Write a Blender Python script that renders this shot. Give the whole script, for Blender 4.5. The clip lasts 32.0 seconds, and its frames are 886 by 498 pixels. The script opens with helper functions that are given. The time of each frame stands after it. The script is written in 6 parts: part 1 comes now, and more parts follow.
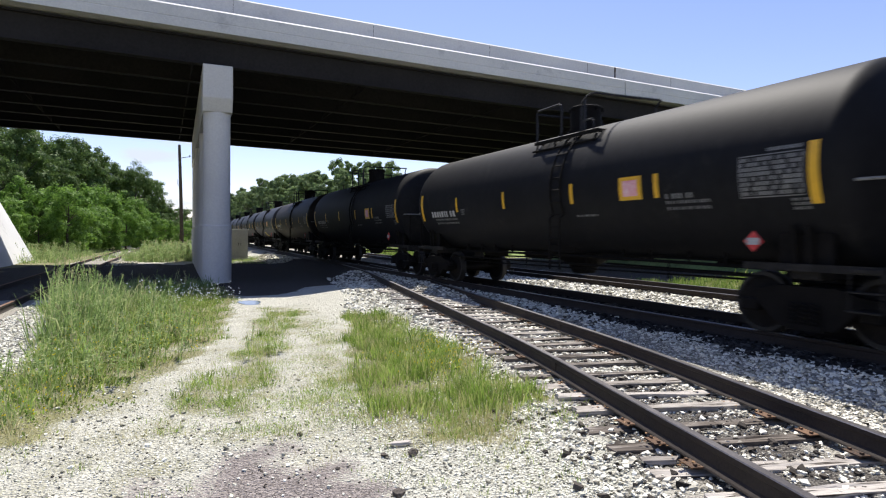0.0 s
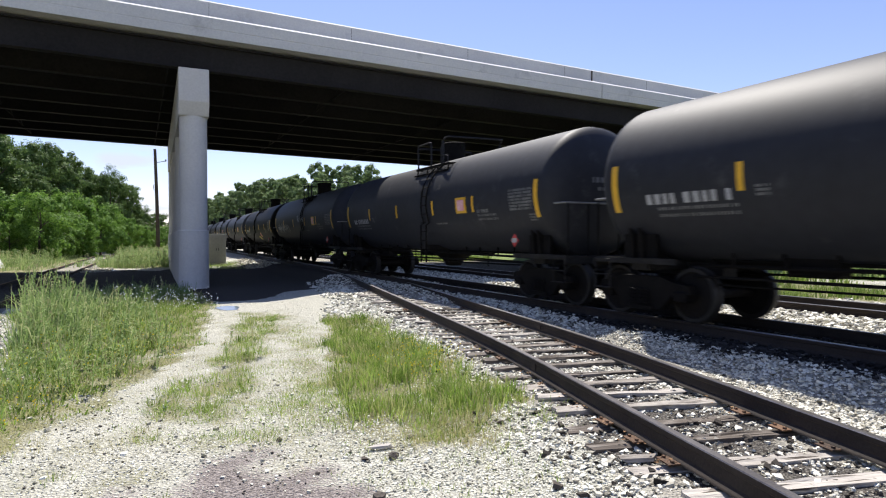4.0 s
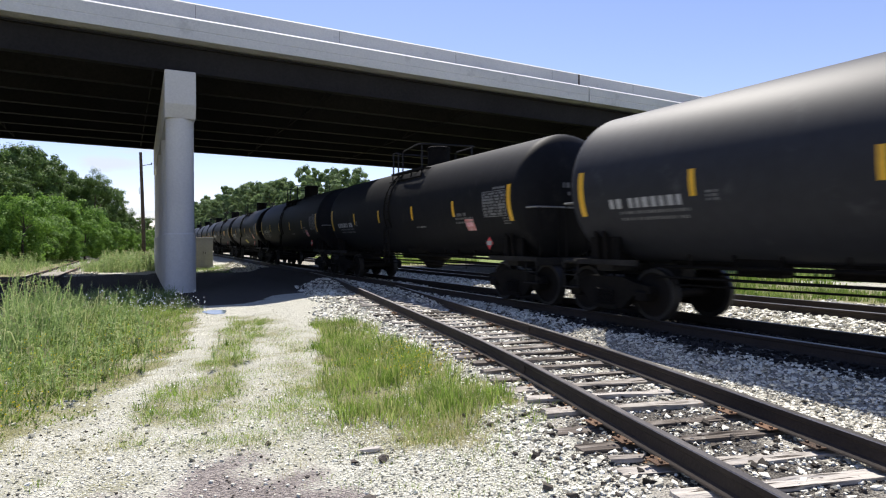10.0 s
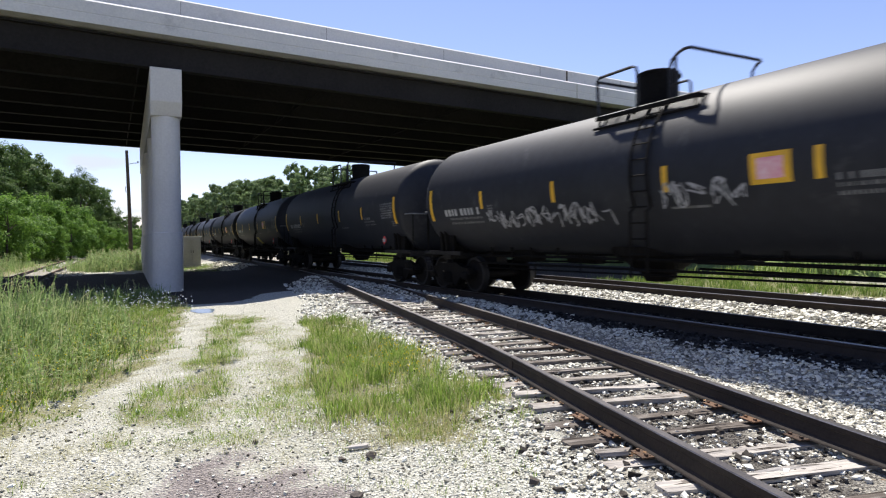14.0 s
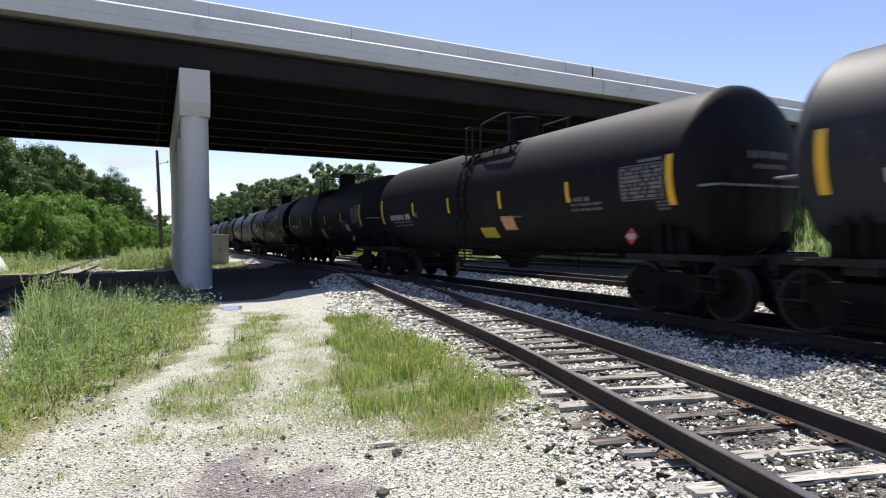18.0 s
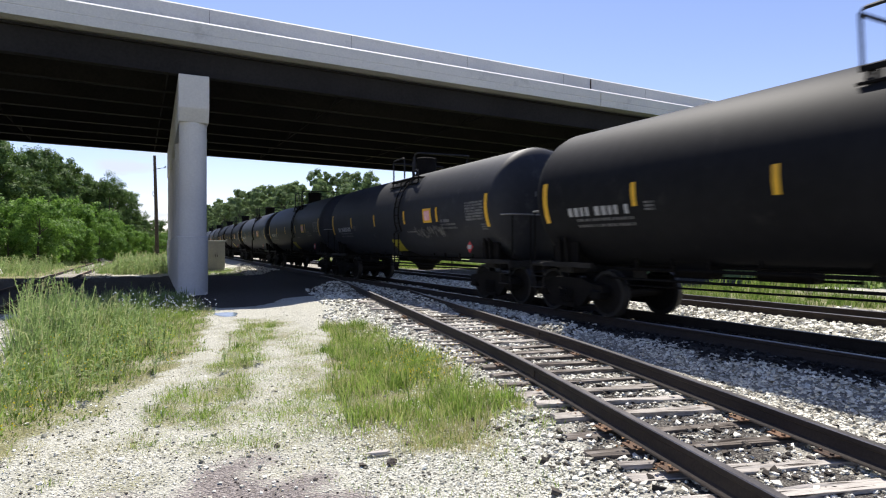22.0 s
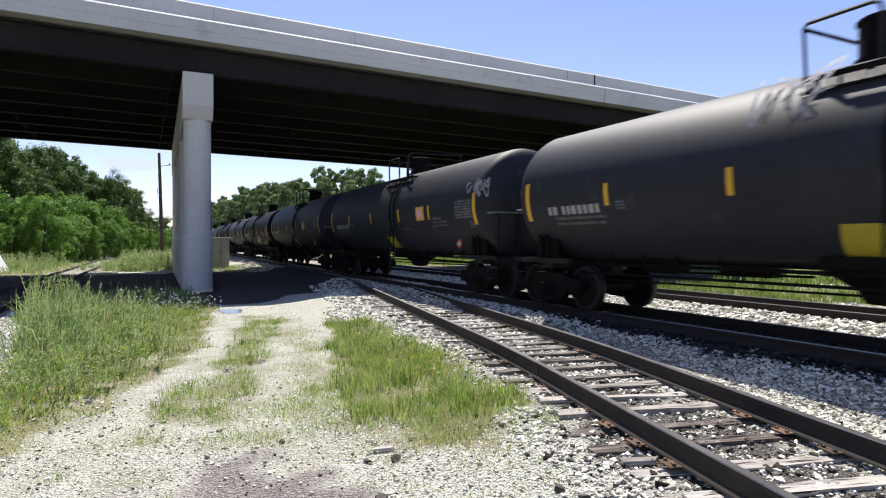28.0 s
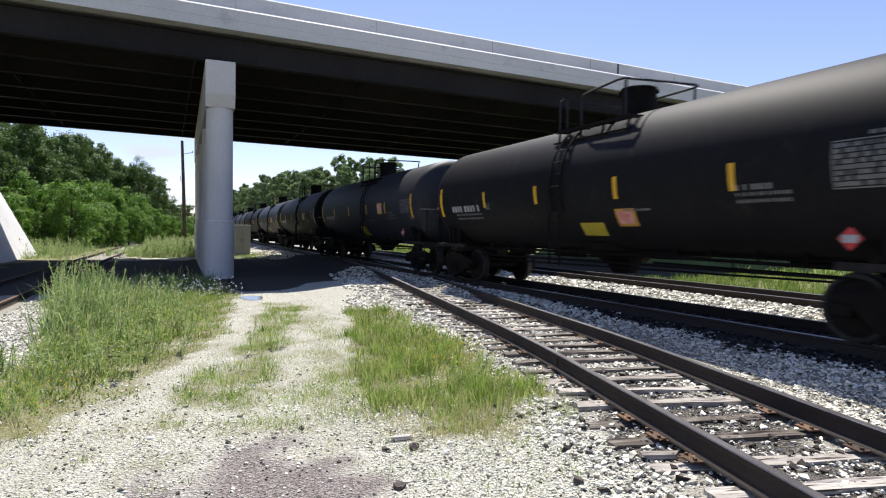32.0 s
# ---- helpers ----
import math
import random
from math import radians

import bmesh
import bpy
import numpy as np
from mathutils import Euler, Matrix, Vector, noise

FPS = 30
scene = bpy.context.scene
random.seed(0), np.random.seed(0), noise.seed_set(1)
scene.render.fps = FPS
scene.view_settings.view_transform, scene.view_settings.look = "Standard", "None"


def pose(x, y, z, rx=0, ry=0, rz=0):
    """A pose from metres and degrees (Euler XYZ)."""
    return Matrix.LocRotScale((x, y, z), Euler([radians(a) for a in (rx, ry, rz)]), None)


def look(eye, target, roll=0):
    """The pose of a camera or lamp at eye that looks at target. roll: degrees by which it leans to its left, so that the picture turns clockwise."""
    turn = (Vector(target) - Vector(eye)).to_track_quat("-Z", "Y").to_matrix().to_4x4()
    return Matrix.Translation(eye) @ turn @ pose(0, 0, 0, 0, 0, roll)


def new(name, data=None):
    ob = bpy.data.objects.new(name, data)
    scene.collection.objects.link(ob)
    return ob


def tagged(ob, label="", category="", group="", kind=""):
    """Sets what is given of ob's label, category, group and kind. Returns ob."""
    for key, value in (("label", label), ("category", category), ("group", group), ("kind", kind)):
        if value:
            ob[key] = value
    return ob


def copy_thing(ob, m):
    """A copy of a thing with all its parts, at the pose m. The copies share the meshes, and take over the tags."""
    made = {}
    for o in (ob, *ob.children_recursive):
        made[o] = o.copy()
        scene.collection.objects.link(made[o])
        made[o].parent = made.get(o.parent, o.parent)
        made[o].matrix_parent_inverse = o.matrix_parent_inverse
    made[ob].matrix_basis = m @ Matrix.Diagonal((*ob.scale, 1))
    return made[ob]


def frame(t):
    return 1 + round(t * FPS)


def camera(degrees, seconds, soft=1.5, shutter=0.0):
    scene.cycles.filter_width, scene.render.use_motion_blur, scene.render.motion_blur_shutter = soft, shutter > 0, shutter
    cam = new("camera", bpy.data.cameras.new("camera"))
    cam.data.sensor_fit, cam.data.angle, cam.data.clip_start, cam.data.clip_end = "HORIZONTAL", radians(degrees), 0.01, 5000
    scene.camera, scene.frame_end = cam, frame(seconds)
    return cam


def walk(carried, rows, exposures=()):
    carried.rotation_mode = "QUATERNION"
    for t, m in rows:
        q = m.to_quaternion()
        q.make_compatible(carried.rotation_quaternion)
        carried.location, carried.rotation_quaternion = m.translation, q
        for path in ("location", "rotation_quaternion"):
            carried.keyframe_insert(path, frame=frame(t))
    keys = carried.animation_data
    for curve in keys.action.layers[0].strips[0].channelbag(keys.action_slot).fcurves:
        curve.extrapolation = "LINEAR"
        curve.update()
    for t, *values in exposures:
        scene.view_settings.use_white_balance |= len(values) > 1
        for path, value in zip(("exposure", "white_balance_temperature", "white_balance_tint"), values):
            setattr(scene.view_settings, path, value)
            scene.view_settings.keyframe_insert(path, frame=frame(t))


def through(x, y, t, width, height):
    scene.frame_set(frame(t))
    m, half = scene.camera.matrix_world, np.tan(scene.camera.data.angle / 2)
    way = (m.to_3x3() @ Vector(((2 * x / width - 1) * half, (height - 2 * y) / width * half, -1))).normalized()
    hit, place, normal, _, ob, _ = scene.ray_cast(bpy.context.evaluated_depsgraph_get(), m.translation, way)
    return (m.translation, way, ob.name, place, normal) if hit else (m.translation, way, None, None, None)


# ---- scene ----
cam = camera(73.0, 32.0, soft=1.15, shutter=0.15)
# seconds, place, turn: a camera held by hand
PATH = [
    (0, -0.018, 0.051, 1.571, 88.74, -0.53, -25.07), (0.5, -0.009, 0.050, 1.564, 88.59, -0.31, -26.87), (1, -0.004, 0.033, 1.570, 88.39, -0.36, -28.16),
    (1.5, -0.019, 0.043, 1.572, 88.26, -0.89, -28.11), (2, -0.015, 0.045, 1.571, 88.63, -1.03, -27.75), (2.5, -0.010, 0.043, 1.571, 88.73, -0.46, -27.40),
    (4.5, -0.005, 0.032, 1.565, 89.19, 0.04, -26.95), (5, -0.002, 0.036, 1.566, 89.41, -0.05, -28.05), (5.5, -0.013, 0.029, 1.571, 89.56, -0.16, -28.55),
    (6, -0.016, 0.033, 1.569, 89.66, -0.38, -29.26), (6.5, -0.008, 0.029, 1.565, 89.78, -0.29, -29.88), (7, -0.010, 0.016, 1.567, 89.86, -0.49, -30.26),
    (7.5, -0.010, 0.014, 1.562, 89.92, -0.64, -30.69), (8, 0.004, 0.015, 1.555, 89.92, -0.09, -31.35), (8.5, -0.001, 0.003, 1.560, 89.81, 0.18, -32.05),
    (9, -0.022, 0.012, 1.559, 89.69, 0.41, -31.41), (9.5, -0.027, 0.019, 1.560, 89.51, 0.27, -29.13), (10, -0.021, 0.029, 1.557, 89.35, 0.13, -28.06),
    (10.5, -0.025, 0.024, 1.566, 89.25, -0.14, -27.58), (11, -0.029, 0.024, 1.565, 89.22, -0.27, -27.23), (11.5, -0.016, 0.026, 1.563, 89.27, -0.20, -27.04),
    (12, -0.001, 0.016, 1.557, 89.38, 0.16, -27.14), (12.5, 0.002, 0.011, 1.557, 89.38, 0.18, -27.72), (13, 0.001, 0.015, 1.555, 89.34, 0.15, -28.74),
    (13.5, 0.007, 0.008, 1.553, 89.23, 0.43, -29.00), (14, 0.010, 0.012, 1.551, 89.06, 0.53, -29.02), (14.5, 0.008, 0.016, 1.547, 88.86, 0.63, -28.88),
    (15, -0.009, 0.017, 1.559, 88.60, 0.43, -28.21), (15.5, -0.007, 0.034, 1.556, 88.46, 0.12, -27.29), (17.5, -0.010, 0.022, 1.557, 88.80, 0.33, -26.66),
    (18, 0.001, 0.017, 1.554, 88.87, 0.60, -26.70), (18.5, 0.003, 0.010, 1.553, 89.13, 0.85, -26.72), (19, 0.003, 0.002, 1.554, 89.51, 1.19, -26.63),
    (19.5, -0.003, 0.005, 1.554, 89.88, 1.04, -26.61), (20, 0.000, 0.000, 1.556, 90.01, 0.68, -26.71), (20.5, -0.001, -0.002, 1.560, 89.95, 0.42, -26.90),
    (21, 0.000, 0.012, 1.554, 89.88, 0.17, -26.99), (21.5, -0.006, 0.020, 1.554, 89.82, 0.02, -27.04), (22, -0.009, 0.024, 1.553, 89.73, -0.14, -27.03),
    (22.5, -0.005, 0.020, 1.553, 89.61, -0.01, -27.09), (23, -0.007, 0.017, 1.551, 89.48, 0.17, -27.11), (23.5, -0.003, 0.021, 1.549, 89.36, 0.22, -27.19),
    (24, -0.010, 0.021, 1.554, 89.20, 0.33, -27.24), (24.5, -0.010, 0.019, 1.555, 89.05, 0.29, -27.30), (25, -0.012, 0.028, 1.549, 88.92, 0.08, -27.33),
    (25.5, -0.013, 0.036, 1.551, 88.86, 0.03, -27.34), (27.5, -0.017, 0.014, 1.558, 89.39, -0.36, -26.84), (28, -0.015, 0.006, 1.557, 89.42, -0.09, -26.66),
    (28.5, -0.009, 0.014, 1.548, 89.45, 0.13, -26.57), (29, 0.000, 0.005, 1.555, 89.36, 0.66, -26.51), (29.5, 0.002, 0.012, 1.553, 89.30, 0.80, -26.51),
    (30, -0.011, 0.020, 1.554, 89.22, 0.42, -26.10), (30.5, -0.012, 0.028, 1.551, 89.04, 0.22, -25.83), (31, -0.011, 0.040, 1.551, 88.77, 0.03, -25.41),
    (31.5, -0.017, 0.034, 1.554, 88.57, -0.30, -25.14), (32, -0.014, 0.037, 1.555, 88.41, -0.66, -24.84),
]
EXPOSURE = 0.61
walk(cam, [(t, pose(*p)) for t, *p in PATH], [(0.0, EXPOSURE), (32.0, EXPOSURE)])

# ---- world and sun ----
SUN = Vector((0.22, 0.6, 1.0)).normalized()
world = bpy.data.worlds.new("world")
scene.world = world
world.use_nodes = True
wn = world.node_tree
wn.nodes.clear()
sky = wn.nodes.new("ShaderNodeTexSky")
sky.sky_type, sky.sun_disc = "NISHITA", False
sky.sun_elevation = math.asin(SUN.z)
sky.sun_rotation = math.atan2(SUN.x, SUN.y)
sky.air_density, sky.dust_density, sky.ozone_density = 1.0, 0.15, 1.5
bg = wn.nodes.new("ShaderNodeBackground")
bg.inputs["Strength"].default_value = 0.094
wo = wn.nodes.new("ShaderNodeOutputWorld")
# a little violet in the blue, and pale cloud low over the horizon
tint = wn.nodes.new("ShaderNodeMix")
tint.data_type, tint.blend_type = "RGBA", "MULTIPLY"
tint.inputs["Factor"].default_value = 1.0
tint.inputs["B"].default_value = (1.08, 0.97, 1.16, 1)
way = wn.nodes.new("ShaderNodeTexCoord")
flat = wn.nodes.new("ShaderNodeMapping")
flat.inputs["Scale"].default_value = (3.0, 3.0, 11.0)
puff = wn.nodes.new("ShaderNodeTexNoise")
puff.inputs["Scale"].default_value, puff.inputs["Detail"].default_value = 2.2, 7
thick = wn.nodes.new("ShaderNodeMapRange")
thick.inputs["From Min"].default_value, thick.inputs["From Max"].default_value = 0.57, 0.7
height = wn.nodes.new("ShaderNodeSeparateXYZ")
low = wn.nodes.new("ShaderNodeMapRange")
low.inputs["From Min"].default_value, low.inputs["From Max"].default_value = 0.2, 0.1
both = wn.nodes.new("ShaderNodeMath")
both.operation = "MULTIPLY"
cloud = wn.nodes.new("ShaderNodeMix")
cloud.data_type = "RGBA"
cloud.inputs["B"].default_value = (5.6, 6.0, 6.8, 1)
wn.links.new(way.outputs["Generated"], flat.inputs["Vector"])
wn.links.new(flat.outputs[0], puff.inputs["Vector"])
wn.links.new(puff.outputs["Fac"], thick.inputs["Value"])
wn.links.new(way.outputs["Generated"], height.inputs[0])
wn.links.new(height.outputs["Z"], low.inputs["Value"])
wn.links.new(thick.outputs[0], both.inputs[0])
wn.links.new(low.outputs[0], both.inputs[1])
wn.links.new(sky.outputs[0], tint.inputs["A"])
wn.links.new(tint.outputs["Result"], cloud.inputs["A"])
wn.links.new(both.outputs[0], cloud.inputs["Factor"])
wn.links.new(cloud.outputs["Result"], bg.inputs[0])
wn.links.new(bg.outputs[0], wo.inputs[0])
sun = new("sun", bpy.data.lights.new("sun", "SUN"))
sun.data.energy, sun.data.angle, sun.data.color = 5.0, radians(0.53), (1.0, 0.952, 0.885)
sun.matrix_world = look(SUN * 50, (0, 0, 0))


# ---- materials ----
def material(name, dark, light, rough=0.8, metal=0.0, grain=30.0, stain=1.5, bump=0.2, spread=0.0, wear=None, amount=0.0, spec=0.5, chalk=0.0):
    """Colour that varies at two scales, with fine relief. spread: variation from object to object. wear: a second colour in worn patches."""
    m = bpy.data.materials.new(name)
    m.use_nodes = True
    n, l = m.node_tree.nodes, m.node_tree.links
    b = n["Principled BSDF"]
    tc = n.new("ShaderNodeTexCoord")
    fine, broad = n.new("ShaderNodeTexNoise"), n.new("ShaderNodeTexNoise")
    for node, s, d in ((fine, grain, 5), (broad, stain, 3)):
        node.inputs["Scale"].default_value, node.inputs["Detail"].default_value = s, d
        l.new(tc.outputs["Object"], node.inputs["Vector"])
    add = n.new("ShaderNodeMath")
    add.operation = "ADD"
    l.new(fine.outputs["Fac"], add.inputs[0])
    l.new(broad.outputs["Fac"], add.inputs[1])
    last = add.outputs[0]
    if spread:
        info = n.new("ShaderNodeObjectInfo")
        mul = n.new("ShaderNodeMath")
        mul.operation = "MULTIPLY_ADD"
        mul.inputs[1].default_value, mul.inputs[2].default_value = spread, -spread / 2
        l.new(info.outputs["Random"], mul.inputs[0])
        more = n.new("ShaderNodeMath")
        more.operation = "ADD"
        l.new(last, more.inputs[0])
        l.new(mul.outputs[0], more.inputs[1])
        last = more.outputs[0]
    ramp = n.new("ShaderNodeMapRange")
    ramp.inputs["From Min"].default_value, ramp.inputs["From Max"].default_value = 0.7, 1.3
    l.new(last, ramp.inputs["Value"])
    mix = n.new("ShaderNodeMix")
    mix.data_type = "RGBA"
    mix.inputs["A"].default_value, mix.inputs["B"].default_value = (*dark, 1), (*light, 1)
    l.new(ramp.outputs[0], mix.inputs["Factor"])
    col = mix.outputs["Result"]
    if wear:
        patch = n.new("ShaderNodeTexNoise")
        patch.inputs["Scale"].default_value, patch.inputs["Detail"].default_value = stain * 2.3, 8
        patch.inputs["Roughness"].default_value = 0.7
        l.new(tc.outputs["Object"], patch.inputs["Vector"])
        edge = n.new("ShaderNodeMapRange")
        edge.inputs["From Min"].default_value, edge.inputs["From Max"].default_value = 0.62 - amount * 0.3, 0.72 - amount * 0.3
        l.new(patch.outputs["Fac"], edge.inputs["Value"])
        over = n.new("ShaderNodeMix")
        over.data_type = "RGBA"
        over.inputs["B"].default_value = (*wear, 1)
        l.new(col, over.inputs["A"])
        l.new(edge.outputs[0], over.inputs["Factor"])
        col = over.outputs["Result"]
    l.new(col, b.inputs["Base Color"])
    b.inputs["Roughness"].default_value, b.inputs["Metallic"].default_value = rough, metal
    b.inputs["Specular IOR Level"].default_value = spec
    b.inputs["Diffuse Roughness"].default_value = chalk
    if bump:
        bp = n.new("ShaderNodeBump")
        bp.inputs["Strength"].default_value, bp.inputs["Distance"].default_value = bump, 0.02
        l.new(fine.outputs["Fac"], bp.inputs["Height"])
        l.new(bp.outputs[0], b.inputs["Normal"])
    return m


def leafy(name, dark, light, through=0.35, clump=0.6, dry=None):
    """Leaves and blades: colour varies from clump to clump, and some light passes through."""
    m = bpy.data.materials.new(name)
    m.use_nodes = True
    n, l = m.node_tree.nodes, m.node_tree.links
    out, b = n["Material Output"], n["Principled BSDF"]
    geo = n.new("ShaderNodeNewGeometry")
    tc = n.new("ShaderNodeTexCoord")
    no = n.new("ShaderNodeTexNoise")
    no.inputs["Scale"].default_value = clump
    l.new(tc.outputs["Object"], no.inputs["Vector"])
    add = n.new("ShaderNodeMath")
    add.operation = "ADD"
    l.new(geo.outputs["Random Per Island"], add.inputs[0])
    l.new(no.outputs["Fac"], add.inputs[1])
    half = n.new("ShaderNodeMath")
    half.operation = "MULTIPLY"
    half.inputs[1].default_value = 0.65
    l.new(add.outputs[0], half.inputs[0])
    mix = n.new("ShaderNodeMix")
    mix.data_type = "RGBA"
    mix.inputs["A"].default_value, mix.inputs["B"].default_value = (*dark, 1), (*light, 1)
    l.new(half.outputs[0], mix.inputs["Factor"])
    col = mix.outputs["Result"]
    if dry:
        # some blades have yellowed, more of them in some patches
        patch_noise = n.new("ShaderNodeTexNoise")
        patch_noise.inputs["Scale"].default_value, patch_noise.inputs["Detail"].default_value = clump * 1.7, 3
        l.new(tc.outputs["Object"], patch_noise.inputs["Vector"])
        turn = n.new("ShaderNodeMath")
        turn.operation = "MULTIPLY_ADD"
        turn.inputs[1].default_value = 0.45
        l.new(geo.outputs["Random Per Island"], turn.inputs[0])
        l.new(patch_noise.outputs["Fac"], turn.inputs[2])
        pick = n.new("ShaderNodeMapRange")
        pick.inputs["From Min"].default_value, pick.inputs["From Max"].default_value = 0.72, 0.98
        l.new(turn.outputs[0], pick.inputs["Value"])
        yel = n.new("ShaderNodeMix")
        yel.data_type = "RGBA"
        yel.inputs["B"].default_value = (*dry, 1)
        l.new(col, yel.inputs["A"])
        l.new(pick.outputs[0], yel.inputs["Factor"])
        col = yel.outputs["Result"]
    l.new(col, b.inputs["Base Color"])
    b.inputs["Roughness"].default_value, b.inputs["Specular IOR Level"].default_value = 0.6, 0.15
    tr = n.new("ShaderNodeBsdfTranslucent")
    l.new(col, tr.inputs["Color"])
    ms = n.new("ShaderNodeMixShader")
    ms.inputs[0].default_value = through
    l.new(b.outputs[0], ms.inputs[1])
    l.new(tr.outputs[0], ms.inputs[2])
    l.new(ms.outputs[0], out.inputs["Surface"])
    return m


def stony(name, stops):
    """Loose stones, each of one grey taken from a scale, with a gritty face."""
    m = bpy.data.materials.new(name)
    m.use_nodes = True
    n, l = m.node_tree.nodes, m.node_tree.links
    b = n["Principled BSDF"]
    geo, tc, no = n.new("ShaderNodeNewGeometry"), n.new("ShaderNodeTexCoord"), n.new("ShaderNodeTexNoise")
    no.inputs["Scale"].default_value, no.inputs["Detail"].default_value = 60.0, 4
    l.new(tc.outputs["Object"], no.inputs["Vector"])
    add = n.new("ShaderNodeMath")
    add.operation = "MULTIPLY_ADD"
    add.inputs[1].default_value, add.inputs[2].default_value = 0.35, -0.17
    l.new(no.outputs["Fac"], add.inputs[0])
    both = n.new("ShaderNodeMath")
    both.operation = "ADD"
    l.new(add.outputs[0], both.inputs[0])
    l.new(geo.outputs["Random Per Island"], both.inputs[1])
    ramp = n.new("ShaderNodeValToRGB")
    el = ramp.color_ramp.elements
    while len(el) < len(stops):
        el.new(0.5)
    for e, (at, c) in zip(el, stops):
        e.position, e.color = at, (*c, 1)
    l.new(both.outputs[0], ramp.inputs[0])
    l.new(ramp.outputs[0], b.inputs["Base Color"])
    b.inputs["Roughness"].default_value, b.inputs["Specular IOR Level"].default_value = 0.95, 0.2
    return m


CONCRETE = material("weathered concrete", (0.56, 0.56, 0.56), (0.68, 0.675, 0.66), 0.85, grain=14, stain=0.35, bump=0.15, wear=(0.48, 0.48, 0.48), amount=0.1)
PALE_CONCRETE = material("pale painted concrete", (0.57, 0.555, 0.53), (0.67, 0.655, 0.62), 0.8, grain=12, stain=0.4, bump=0.1)
# girder and deck colours are darkened to deepen the shade below the bridge
GIRDER = material("weathering steel darkened for shade", (0.019, 0.018, 0.019), (0.03, 0.0285, 0.029), 0.85, spec=0.1, grain=9, stain=0.5, bump=0.1)
DECK_UNDER = material("deck underside darkened for shade", (0.04, 0.039, 0.04), (0.06, 0.0585, 0.059), 0.9, grain=8, stain=0.5)
STEEL_RAIL = material("rusty rail steel", (0.014, 0.0095, 0.0072), (0.036, 0.025, 0.018), 0.8, 0.1, grain=40, stain=3, bump=0.2)
RAIL_HEAD = material("worn rail head", (0.12, 0.11, 0.108), (0.26, 0.245, 0.24), 0.38, 0.8, grain=60, stain=2, bump=0.05)
RUST = material("brown rust plate", (0.035, 0.024, 0.018), (0.2, 0.11, 0.06), 0.9, 0.1, grain=50, stain=5, bump=0.3, spread=0.5)


def weathered_wood(name, dark, light, crack):
    """Old timber: streaks and cracks that run along it (its y axis), grey patches, each piece its own tone."""
    m = bpy.data.materials.new(name)
    m.use_nodes = True
    n, l = m.node_tree.nodes, m.node_tree.links
    b = n["Principled BSDF"]
    tc, info = n.new("ShaderNodeTexCoord"), n.new("ShaderNodeObjectInfo")
    stretch = n.new("ShaderNodeMapping")
    stretch.inputs["Scale"].default_value = (1.0, 0.07, 1.0)
    l.new(tc.outputs["Object"], stretch.inputs["Vector"])
    streak, split, blot = n.new("ShaderNodeTexNoise"), n.new("ShaderNodeTexNoise"), n.new("ShaderNodeTexNoise")
    for node, s, src in ((streak, 45.0, stretch.outputs[0]), (split, 22.0, stretch.outputs[0]), (blot, 3.5, tc.outputs["Object"])):
        node.inputs["Scale"].default_value, node.inputs["Detail"].default_value = s, 5
        node.noise_dimensions = "4D"
        l.new(src, node.inputs["Vector"])
        l.new(info.outputs["Random"], node.inputs["W"])
    tone = n.new("ShaderNodeMath")
    tone.operation = "MULTIPLY_ADD"
    tone.inputs[1].default_value, tone.inputs[2].default_value = 0.75, -0.37
    l.new(info.outputs["Random"], tone.inputs[0])
    total = n.new("ShaderNodeMath")
    total.operation = "ADD"
    l.new(streak.outputs["Fac"], total.inputs[0])
    l.new(blot.outputs["Fac"], total.inputs[1])
    last = n.new("ShaderNodeMath")
    last.operation = "ADD"
    l.new(total.outputs[0], last.inputs[0])
    l.new(tone.outputs[0], last.inputs[1])
    r = n.new("ShaderNodeMapRange")
    r.inputs["From Min"].default_value, r.inputs["From Max"].default_value = 0.65, 1.35
    l.new(last.outputs[0], r.inputs["Value"])
    mix, over = n.new("ShaderNodeMix"), n.new("ShaderNodeMix")
    mix.data_type = over.data_type = "RGBA"
    mix.inputs["A"].default_value, mix.inputs["B"].default_value = (*dark, 1), (*light, 1)
    l.new(r.outputs[0], mix.inputs["Factor"])
    e = n.new("ShaderNodeMapRange")
    e.inputs["From Min"].default_value, e.inputs["From Max"].default_value = 0.57, 0.63
    l.new(split.outputs["Fac"], e.inputs["Value"])
    over.inputs["B"].default_value = (*crack, 1)
    l.new(mix.outputs["Result"], over.inputs["A"])
    l.new(e.outputs[0], over.inputs["Factor"])
    l.new(over.outputs["Result"], b.inputs["Base Color"])
    b.inputs["Roughness"].default_value, b.inputs["Specular IOR Level"].default_value = 0.92, 0.2
    bp = n.new("ShaderNodeBump")
    bp.inputs["Strength"].default_value, bp.inputs["Distance"].default_value = 0.7, 0.02
    l.new(streak.outputs["Fac"], bp.inputs["Height"])
    l.new(bp.outputs[0], b.inputs["Normal"])
    return m


